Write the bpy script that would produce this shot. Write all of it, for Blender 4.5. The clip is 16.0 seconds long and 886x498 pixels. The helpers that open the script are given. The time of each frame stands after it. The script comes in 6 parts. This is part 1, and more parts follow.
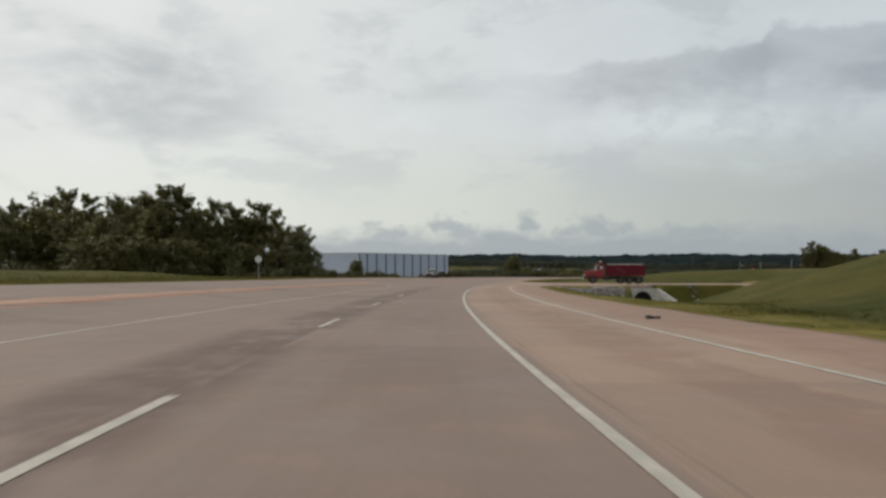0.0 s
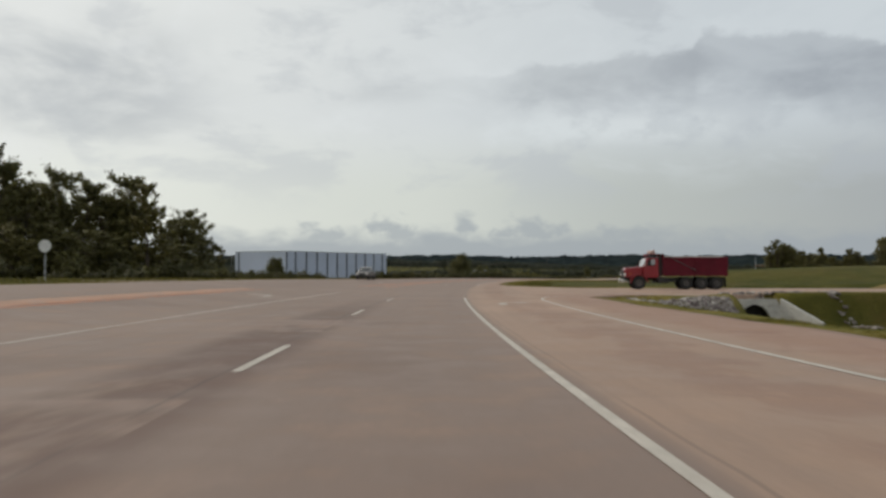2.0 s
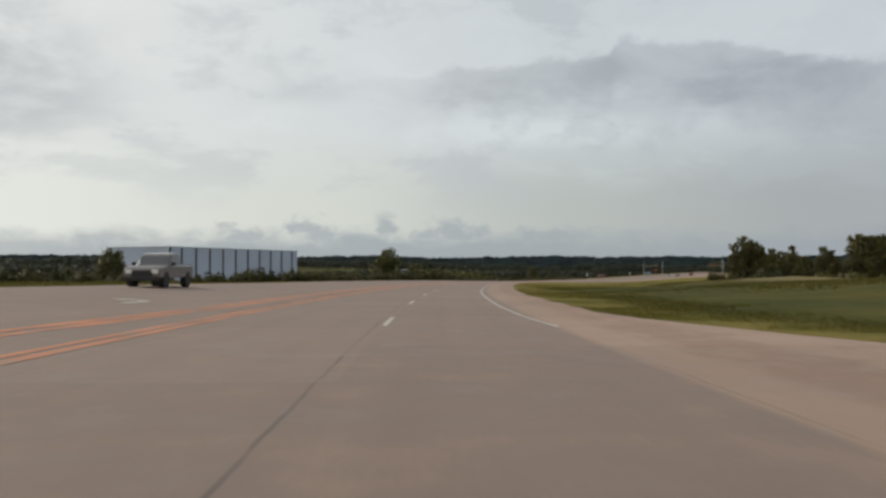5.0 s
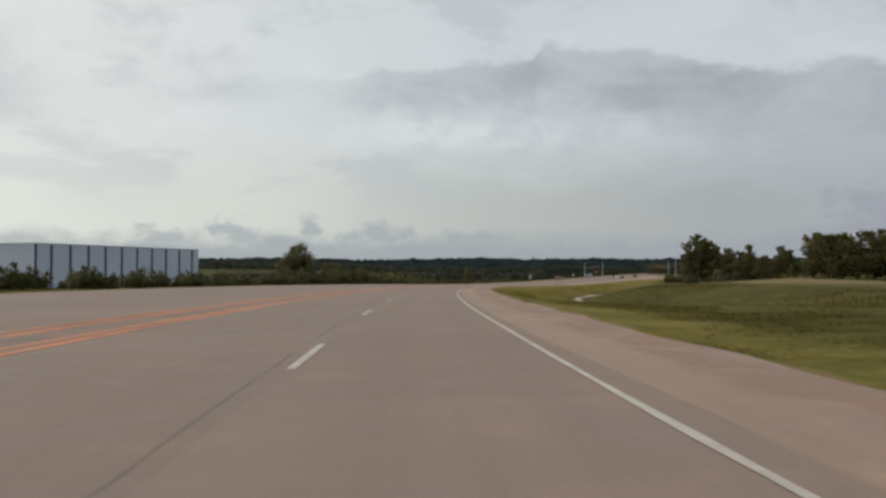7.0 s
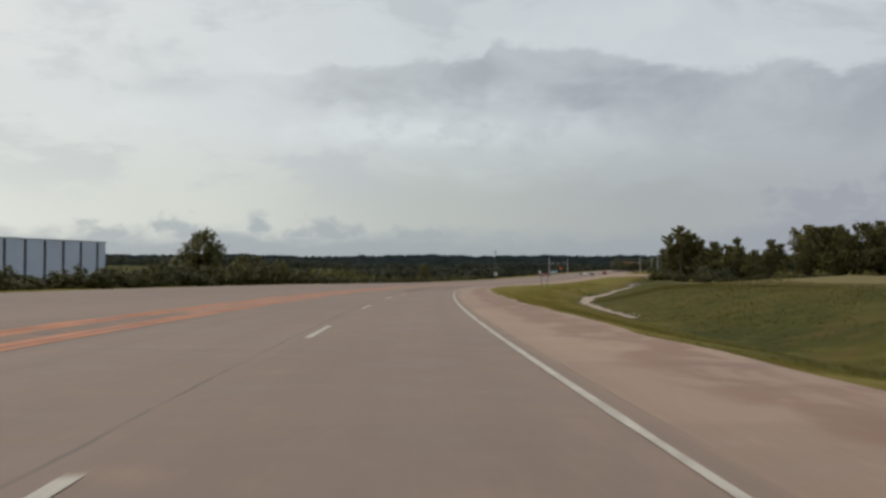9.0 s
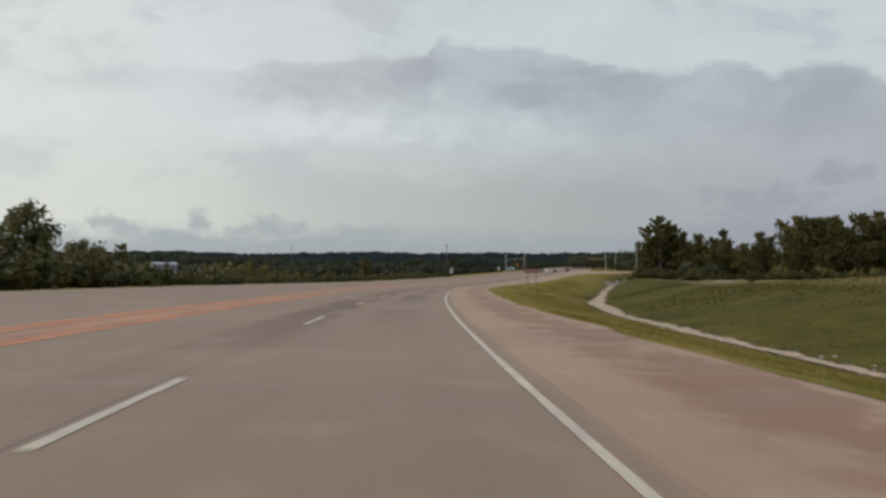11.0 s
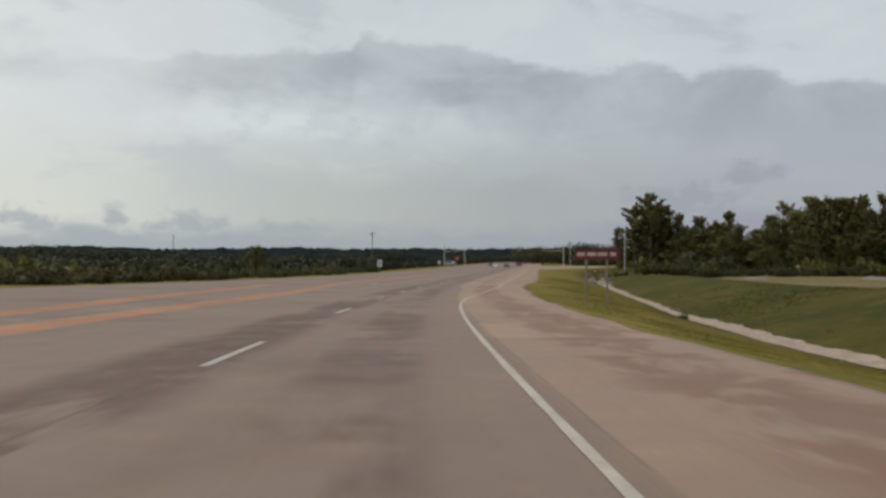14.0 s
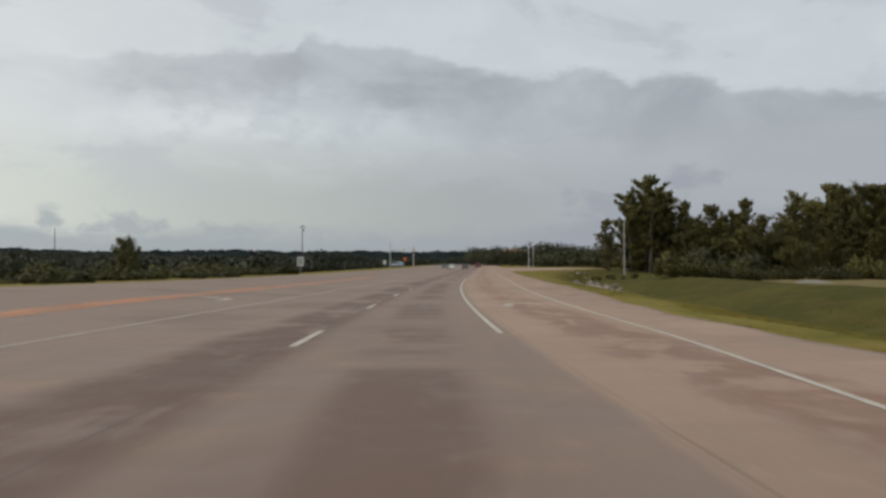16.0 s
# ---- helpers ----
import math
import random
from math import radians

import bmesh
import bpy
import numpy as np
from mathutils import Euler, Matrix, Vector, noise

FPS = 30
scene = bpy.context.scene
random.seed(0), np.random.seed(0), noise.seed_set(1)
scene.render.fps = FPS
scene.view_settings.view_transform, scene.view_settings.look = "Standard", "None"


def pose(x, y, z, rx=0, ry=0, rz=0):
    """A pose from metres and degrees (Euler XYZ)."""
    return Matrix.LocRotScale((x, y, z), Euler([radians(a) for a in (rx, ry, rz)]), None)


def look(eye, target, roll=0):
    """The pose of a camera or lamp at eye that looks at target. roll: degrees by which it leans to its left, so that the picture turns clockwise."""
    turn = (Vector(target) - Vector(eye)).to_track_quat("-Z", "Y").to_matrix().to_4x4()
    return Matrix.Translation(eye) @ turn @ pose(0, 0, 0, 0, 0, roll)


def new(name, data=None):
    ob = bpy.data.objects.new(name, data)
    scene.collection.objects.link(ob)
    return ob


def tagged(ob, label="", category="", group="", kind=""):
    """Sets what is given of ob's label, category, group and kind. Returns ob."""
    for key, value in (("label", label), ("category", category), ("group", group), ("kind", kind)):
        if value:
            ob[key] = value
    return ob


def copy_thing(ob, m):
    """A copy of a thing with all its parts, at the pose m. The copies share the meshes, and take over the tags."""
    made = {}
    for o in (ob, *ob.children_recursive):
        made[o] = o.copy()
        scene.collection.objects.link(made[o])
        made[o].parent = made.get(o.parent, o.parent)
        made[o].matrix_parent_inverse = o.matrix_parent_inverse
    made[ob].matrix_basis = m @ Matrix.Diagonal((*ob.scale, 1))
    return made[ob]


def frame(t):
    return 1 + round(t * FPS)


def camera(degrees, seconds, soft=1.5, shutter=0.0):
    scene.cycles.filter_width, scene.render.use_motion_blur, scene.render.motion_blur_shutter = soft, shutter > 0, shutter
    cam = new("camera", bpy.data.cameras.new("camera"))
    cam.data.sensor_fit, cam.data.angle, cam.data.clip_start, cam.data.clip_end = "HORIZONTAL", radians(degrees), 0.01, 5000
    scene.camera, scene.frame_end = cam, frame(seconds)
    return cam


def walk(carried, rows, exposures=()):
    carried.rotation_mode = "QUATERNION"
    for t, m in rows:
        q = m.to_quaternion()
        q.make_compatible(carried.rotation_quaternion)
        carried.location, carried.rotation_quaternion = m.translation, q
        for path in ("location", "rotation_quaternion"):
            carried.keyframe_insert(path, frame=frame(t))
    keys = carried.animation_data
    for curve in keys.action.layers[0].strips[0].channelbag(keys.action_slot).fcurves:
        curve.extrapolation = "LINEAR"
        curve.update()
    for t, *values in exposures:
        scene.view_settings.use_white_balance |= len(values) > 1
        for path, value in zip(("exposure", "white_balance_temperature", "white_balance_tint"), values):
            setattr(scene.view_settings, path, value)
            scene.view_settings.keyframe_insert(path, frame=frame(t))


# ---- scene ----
# camera: a car driving along a highway that bends to the right
cam = camera(55.2, 16.0, soft=2.9, shutter=0.25)
# seconds, x, y, z, pitch, roll, yaw
ROWS = [
    (0, 2.332, -4.034, 1.134, 1.26, 0.00, 0.00),
    (0.5, 1.911, 8.751, 0.988, 1.17, 0.00, -1.02),
    (1, 1.703, 21.556, 0.846, 1.15, 0.00, -2.12),
    (1.5, 1.789, 34.489, 0.707, 1.18, 0.00, -3.11),
    (2, 2.118, 47.421, 0.573, 1.34, 0.00, -4.22),
    (2.5, 2.628, 60.145, 0.449, 1.35, 0.00, -5.32),
    (3, 3.312, 72.862, 0.333, 1.38, 0.55, -6.09),
    (3.2, 3.630, 78.005, 0.288, 1.39, 0.50, -6.41),
    (4.2, 5.451, 103.709, 0.073, 1.42, 0.00, -8.04),
    (5.3, 8.460, 131.904, -0.147, 1.44, 0.00, -10.22),
    (5.5, 9.185, 137.010, -0.184, 1.45, 0.00, -10.70),
    (6, 11.323, 149.726, -0.274, 1.49, 0.00, -12.29),
    (6.5, 13.730, 162.361, -0.356, 1.49, 0.00, -13.61),
    (7, 16.379, 174.954, -0.430, 1.58, 0.00, -14.62),
    (7.5, 19.191, 187.522, -0.501, 1.59, 0.00, -15.48),
    (8, 22.146, 200.114, -0.576, 1.52, 0.00, -16.22),
    (8.5, 25.305, 212.676, -0.664, 1.41, 0.00, -17.07),
    (9, 28.788, 225.481, -0.768, 1.39, 0.00, -18.03),
    (9.2, 30.217, 230.532, -0.813, 1.38, 0.00, -18.41),
    (10.2, 37.858, 255.712, -1.064, 1.31, 0.00, -20.33),
    (11.3, 47.211, 283.253, -1.388, 1.20, 0.00, -22.38),
    (11.5, 49.018, 288.240, -1.452, 1.18, 0.00, -22.73),
    (12, 53.737, 300.832, -1.619, 1.09, 0.00, -23.57),
    (12.5, 58.660, 313.408, -1.795, 1.15, 0.00, -24.47),
    (13, 63.795, 325.929, -1.977, 1.09, 0.00, -25.33),
    (13.5, 69.147, 338.416, -2.166, 1.13, 0.00, -26.14),
    (14, 74.709, 350.830, -2.362, 0.98, 0.00, -26.92),
    (14.5, 80.420, 363.156, -2.560, 0.97, 0.00, -27.78),
    (15, 86.308, 375.402, -2.755, 1.04, 0.00, -28.73),
    (15.5, 92.442, 387.583, -2.940, 1.05, 0.00, -29.74),
    (16, 98.772, 399.640, -3.110, 1.19, 0.00, -30.70),
]
walk(cam, [(t, pose(x, y, z, 90 + pitch, roll, yaw)) for t, x, y, z, pitch, roll, yaw in ROWS])


# ---- world, sun ----
def node(tree, kind, **values):
    n = tree.nodes.new(kind)
    for key, value in values.items():
        if key == "operation":
            n.operation = value
        elif key == "blend_type":
            n.blend_type = value
        elif key == "data_type":
            n.data_type = value
    return n


class Graph:
    """Short forms for node links."""

    def __init__(self, tree):
        self.tree = tree

    def put(self, socket, value):
        if isinstance(value, bpy.types.NodeSocket):
            self.tree.links.new(value, socket)
        elif value is not None:
            socket.default_value = value

    def math(self, op, a, b=None, c=None, clamp=False):
        n = node(self.tree, "ShaderNodeMath", operation=op)
        n.use_clamp = clamp
        for socket, value in zip(n.inputs, (a, b, c)):
            self.put(socket, value)
        return n.outputs[0]

    def ramp(self, value, lo, hi, out_lo=0.0, out_hi=1.0):
        n = node(self.tree, "ShaderNodeMapRange")
        n.interpolation_type = "SMOOTHSTEP"
        for socket, v in zip(n.inputs, (value, lo, hi, out_lo, out_hi)):
            self.put(socket, v)
        return n.outputs[0]

    def ramp_lin(self, value, lo, hi):
        n = node(self.tree, "ShaderNodeMapRange")
        for socket, v in zip(n.inputs, (value, lo, hi, 0.0, 1.0)):
            self.put(socket, v)
        return n.outputs[0]

    def mix(self, factor, a, b, blend="MIX"):
        n = node(self.tree, "ShaderNodeMix", data_type="RGBA", blend_type=blend)
        self.put(n.inputs[0], factor)
        self.put(n.inputs[6], a if isinstance(a, bpy.types.NodeSocket) else (*a, 1) if len(a) == 3 else a)
        self.put(n.inputs[7], b if isinstance(b, bpy.types.NodeSocket) else (*b, 1) if len(b) == 3 else b)
        return n.outputs[2]

    def noise(self, vector, scale, detail=4.0, rough=0.55, distortion=0.0):
        n = node(self.tree, "ShaderNodeTexNoise")
        self.put(n.inputs["Vector"], vector)
        n.inputs["Scale"].default_value = scale
        n.inputs["Detail"].default_value = detail
        n.inputs["Roughness"].default_value = rough
        n.inputs["Distortion"].default_value = distortion
        return n.outputs["Fac"]

    def white(self, x, y):
        """A random value for each whole-numbered cell."""
        n = node(self.tree, "ShaderNodeTexWhiteNoise")
        n.noise_dimensions = "2D"
        self.put(n.inputs["Vector"], self.combine(x, y))
        return n.outputs["Value"]

    def combine(self, x, y, z=0.0):
        n = node(self.tree, "ShaderNodeCombineXYZ")
        for socket, value in zip(n.inputs, (x, y, z)):
            self.put(socket, value)
        return n.outputs[0]

    def split(self, vector):
        n = node(self.tree, "ShaderNodeSeparateXYZ")
        self.put(n.inputs[0], vector)
        return n.outputs


SUN_ELEVATION, SUN_AZIMUTH = radians(38), radians(-55)   # azimuth clockwise from +y
world = bpy.data.worlds.new("overcast_sky")
scene.world = world
world.use_nodes = True
wt = world.node_tree
wt.nodes.clear()
W = Graph(wt)
sky = wt.nodes.new("ShaderNodeTexSky")
sky.sky_type, sky.sun_disc = "NISHITA", False
sky.sun_elevation, sky.sun_rotation = SUN_ELEVATION, SUN_AZIMUTH
wx, wy, wz = W.split(wt.nodes.new("ShaderNodeTexCoord").outputs["Generated"])
az = W.math("MULTIPLY", W.math("ARCTAN2", wx, wy), 57.2958)
el = W.math("MULTIPLY", W.math("ARCSINE", wz), 57.2958)
ae = W.combine(W.math("MULTIPLY", az, 0.045), W.math("MULTIPLY", el, 0.13), 3.1)
n_mid = W.noise(ae, 3.6, 6, 0.6, 0.5)
n_fine = W.noise(W.combine(W.math("MULTIPLY", az, 0.3), W.math("MULTIPLY", el, 0.42), 1.7), 1.4, 5, 0.6)
# pale overcast, warmer and brighter towards the hidden sun, greyer to the other side
def profile(x, lo, hi, stops):
    """A smooth function of x through (x, value) stops; values 0 to 1."""
    n = wt.nodes.new("ShaderNodeValToRGB")
    n.color_ramp.interpolation = "EASE"
    e = n.color_ramp.elements
    while len(e) < len(stops):
        e.new(0.5)
    for k, (px, v) in zip(e, sorted(stops)):
        k.position, k.color = (px - lo) / (hi - lo), (v, v, v, 1)
    W.put(n.inputs[0], W.ramp_lin(x, lo, hi))
    return n.outputs[0]


side = W.ramp(az, -24, 30)
base = W.mix(side, (0.80, 0.805, 0.77), (0.60, 0.64, 0.66))
low_sky = W.mix(W.ramp(az, -20, 2), (0.80, 0.81, 0.74), (0.68, 0.70, 0.64))
low_sky = W.mix(W.ramp(az, 0, 18), low_sky, (0.505, 0.53, 0.50))
low_sky = W.mix(W.ramp(az, 14, 36), low_sky, (0.395, 0.415, 0.415))
low_sky = W.mix(W.ramp(az, 34, 50), low_sky, (0.395, 0.41, 0.44))
base = W.mix(W.ramp(el, 10.5, 4.5), base, low_sky)
# soft mottling
soft_n = W.noise(W.combine(W.math("MULTIPLY", az, 0.075), W.math("MULTIPLY", el, 0.15), 8.0), 1.6, 6, 0.58, 0.35)
base = W.mix(W.math("MULTIPLY", W.ramp(soft_n, 0.52, 0.68, 0, 0.5), W.ramp(el, 4, 9)), base, W.mix(side, (0.84, 0.845, 0.82), (0.66, 0.70, 0.715)))
base = W.mix(W.math("MULTIPLY", W.ramp(soft_n, 0.50, 0.36, 0, 0.55), W.ramp(el, 3, 7)), base, W.mix(side, (0.60, 0.615, 0.615), (0.47, 0.50, 0.525)))
# a long grey bank, humped where it begins, with a soft underside
ragged = W.math("MULTIPLY", W.math("SUBTRACT", n_fine, 0.42), 1.9)
wave = W.math("MULTIPLY", W.math("SUBTRACT", n_mid, 0.5), 1.2)
edge = profile(az, 0, 90, [(0, 0.60), (6, 0.645), (12, 0.68), (17, 0.70), (20.6, 0.705), (21.4, 0.755), (26.6, 0.735), (30, 0.70), (34.5, 0.64), (36.5, 0.63), (41, 0.655), (43.5, 0.605), (47, 0.63), (50, 0.56), (62, 0.52), (90, 0.45)])
top_edge = W.math("ADD", W.math("MULTIPLY", edge, 20.0), W.math("ADD", ragged, wave))
above = W.math("SUBTRACT", top_edge, el)
thick = W.ramp(az, 16, 34, 2.6, 4.6)
bank = W.math("MULTIPLY", W.ramp(above, -0.08, 0.55), W.ramp(W.math("SUBTRACT", above, thick), 1.6, -1.2))
bank = W.math("MULTIPLY", bank, W.math("MULTIPLY", W.ramp(az, 3, 13, 0.1, 1.0), W.ramp(az, 120, 70)))
bank = W.math("MULTIPLY", bank, W.ramp(soft_n, 0.3, 0.66, 1.0, 0.55))
base = W.mix(W.math("MULTIPLY", bank, 0.92), base, W.mix(W.ramp(az, 12, 27), (0.455, 0.48, 0.495), (0.355, 0.382, 0.412)))
# a bright slit under the bank
slit = W.math("MULTIPLY", W.ramp(W.math("ABSOLUTE", W.math("SUBTRACT", az, 15.5)), 11, 3), W.ramp(W.math("ABSOLUTE", W.math("SUBTRACT", el, 9.3)), 1.5, 0.2))
base = W.mix(W.math("MULTIPLY", slit, W.ramp(n_fine, 0.38, 0.6, 0, 0.75)), base, (0.71, 0.745, 0.745))
# greyer, lilac sky under the bank on the far side
base = W.mix(W.math("MULTIPLY", W.ramp(az, 26, 46), W.ramp(el, 12, 8, 0, 0.6)), base, (0.42, 0.445, 0.468))
# grey heaps to the left
heap_n = W.noise(W.combine(W.math("MULTIPLY", az, 0.10), W.math("MULTIPLY", el, 0.21), 2.2), 1.0, 5, 0.55, 0.4)
heap = W.math("MULTIPLY", W.ramp(W.math("ABSOLUTE", W.math("ADD", az, 19.5)), 13, 2), W.ramp(W.math("ABSOLUTE", W.math("SUBTRACT", el, 11.4)), 5.6, 1.0))
heap = W.math("MAXIMUM", heap, W.math("MULTIPLY", W.ramp(W.math("ABSOLUTE", az), 6, 1), W.ramp(W.math("ABSOLUTE", W.math("SUBTRACT", el, 12.6)), 2.2, 0.3, 0, 0.7)))
heap = W.math("MULTIPLY", heap, W.ramp(heap_n, 0.36, 0.66))
base = W.mix(W.math("MULTIPLY", heap, 0.75), base, (0.455, 0.475, 0.485))
# blue-grey haze with small heaps just over the skyline, taller on the far side
puff = W.noise(W.combine(W.math("MULTIPLY", az, 0.46), W.math("MULTIPLY", el, 0.85), 6.4), 1.0, 4, 0.5, 0.15)
puff_fine = W.noise(W.combine(W.math("MULTIPLY", az, 0.7), W.math("MULTIPLY", el, 1.1), 2.9), 1.0, 5, 0.55, 0.3)
low_top = W.ramp(az, 34, 44, 3.0, 4.3)
low_el = W.math("ADD", el, W.math("MULTIPLY", W.math("SUBTRACT", puff, 0.5), -2.2))
low = W.ramp(low_el, low_top, W.math("SUBTRACT", low_top, 1.6), 0.0, 1.0)
low = W.math("MULTIPLY", low, W.ramp(az, -40, -8, 0.3, 1.0))


def lump(a, e, wide, high):
    """A small heap of cloud at that azimuth and elevation."""
    x, y = W.math("DIVIDE", W.math("SUBTRACT", az, a), wide), W.math("DIVIDE", W.math("SUBTRACT", el, e), high)
    r = W.math("SQRT", W.math("ADD", W.math("MULTIPLY", x, x), W.math("MULTIPLY", y, y)))
    return W.ramp(W.math("SUBTRACT", W.math("MULTIPLY", W.math("SUBTRACT", puff_fine, 0.5), 2.6), r), -1.2, -0.3, 0, 0.85)


for heap_at in ((-3.6, 2.2, 2.4, 0.8), (0.8, 2.6, 2.1, 0.95), (5.85, 2.95, 1.0, 0.85), (10.3, 2.5, 2.8, 0.95), (16.5, 2.2, 2.6, 0.7), (46.6, 5.7, 2.6, 0.75), (42.6, 4.0, 4.2, 1.3)):
    low = W.math("MAXIMUM", low, lump(*heap_at))
base = W.mix(W.math("MULTIPLY", low, 0.85), base, W.mix(W.ramp(az, 30, 46), (0.355, 0.39, 0.42), (0.335, 0.345, 0.40)))
back = wt.nodes.new("ShaderNodeBackground")
base = W.mix(1.0, base, (0.985, 1.0, 1.015), "MULTIPLY")
W.put(back.inputs["Color"], base)
back.inputs["Strength"].default_value = 1.0
blue = wt.nodes.new("ShaderNodeBackground")
W.put(blue.inputs["Color"], sky.outputs[0])
blue.inputs["Strength"].default_value = 0.06
blend = wt.nodes.new("ShaderNodeMixShader")
blend.inputs[0].default_value = 0.94
W.put(blend.inputs[1], blue.outputs[0])
W.put(blend.inputs[2], back.outputs[0])
W.put(wt.nodes.new("ShaderNodeOutputWorld").inputs["Surface"], blend.outputs[0])

sun_data = bpy.data.lights.new("sun", "SUN")
sun_data.energy, sun_data.angle, sun_data.color = 1.4, radians(14), (1.0, 0.92, 0.80)
sun = new("sun", sun_data)
sun.matrix_world = look((-math.sin(-SUN_AZIMUTH) * 60, math.cos(SUN_AZIMUTH) * 60, 50), (0, 0, 0))
scene.view_settings.exposure = 0.0


# ---- materials ----
def material(name, colour, rough=0.7, metal=0.0, vary=0.25, scale=3.0, fine=40.0, bump=0.1, coords="Object", spot=None, coat=0.0, gloss=0.5):
    """A surface with stains at two scales, grain relief and, with spot, patches of a second colour."""
    m = bpy.data.materials.new(name)
    m.use_nodes = True
    g = Graph(m.node_tree)
    bsdf = m.node_tree.nodes["Principled BSDF"]
    vec = m.node_tree.nodes.new("ShaderNodeTexCoord").outputs[coords]
    big, small = g.noise(vec, scale, 4, 0.6), g.noise(vec, fine, 3, 0.6)
    dark = tuple(c * (1 - vary) for c in colour)
    light = tuple(min(1, c * (1 + vary * 0.7)) for c in colour)
    col = g.mix(g.ramp(big, 0.3, 0.7), dark, light)
    col = g.mix(g.ramp(small, 0.35, 0.7, 0, 0.35), col, tuple(c * 0.7 for c in colour))
    if spot:
        col = g.mix(g.ramp(g.noise(vec, scale * 2.3, 5, 0.65), 0.52, 0.66), col, spot)
    g.put(bsdf.inputs["Base Color"], col)
    g.put(bsdf.inputs["Roughness"], g.ramp(small, 0.2, 0.8, max(0.03, rough - 0.12), min(1, rough + 0.1)))
    bsdf.inputs["Metallic"].default_value = metal
    bsdf.inputs["Coat Weight"].default_value = coat
    bsdf.inputs["Specular IOR Level"].default_value = gloss
    if bump:
        b = m.node_tree.nodes.new("ShaderNodeBump")
        b.inputs["Strength"].default_value = bump
        b.inputs["Distance"].default_value = 0.02
        g.put(b.inputs["Height"], small)
        g.put(bsdf.inputs["Normal"], b.outputs[0])
    return m


def leaf_material(name, dark, light, dry=(0.12, 0.11, 0.03), speckle=0.45):
    m = bpy.data.materials.new(name)
    m.use_nodes = True
    g = Graph(m.node_tree)
    bsdf = m.node_tree.nodes["Principled BSDF"]
    geo = m.node_tree.nodes.new("ShaderNodeNewGeometry")
    info = m.node_tree.nodes.new("ShaderNodeObjectInfo")
    vec = m.node_tree.nodes.new("ShaderNodeTexCoord").outputs["Object"]
    island = geo.outputs["Random Per Island"]
    clump = g.noise(vec, 0.9, 4, 0.6)
    col = g.mix(g.math("ADD", g.math("MULTIPLY", island, speckle), g.ramp(clump, 0.36, 0.66, 0.0, 0.55)), dark, light)
    col = g.mix(g.ramp(g.noise(vec, 0.35, 3), 0.35, 0.7, 0, 0.5), col, tuple(c * 0.6 for c in dark))
    col = g.mix(g.math("MULTIPLY", info.outputs["Random"], 0.3), col, dry)
    g.put(bsdf.inputs["Base Color"], col)
    bsdf.inputs["Roughness"].default_value = 0.55
    bsdf.inputs["Specular IOR Level"].default_value = 0.25
    trans = m.node_tree.nodes.new("ShaderNodeBsdfTranslucent")
    g.put(trans.inputs["Color"], col)
    both = m.node_tree.nodes.new("ShaderNodeMixShader")
    both.inputs[0].default_value = 0.22
    g.put(both.inputs[1], bsdf.outputs[0])
    g.put(both.inputs[2], trans.outputs[0])
    g.put(m.node_tree.nodes["Material Output"].inputs["Surface"], both.outputs[0])
    return m


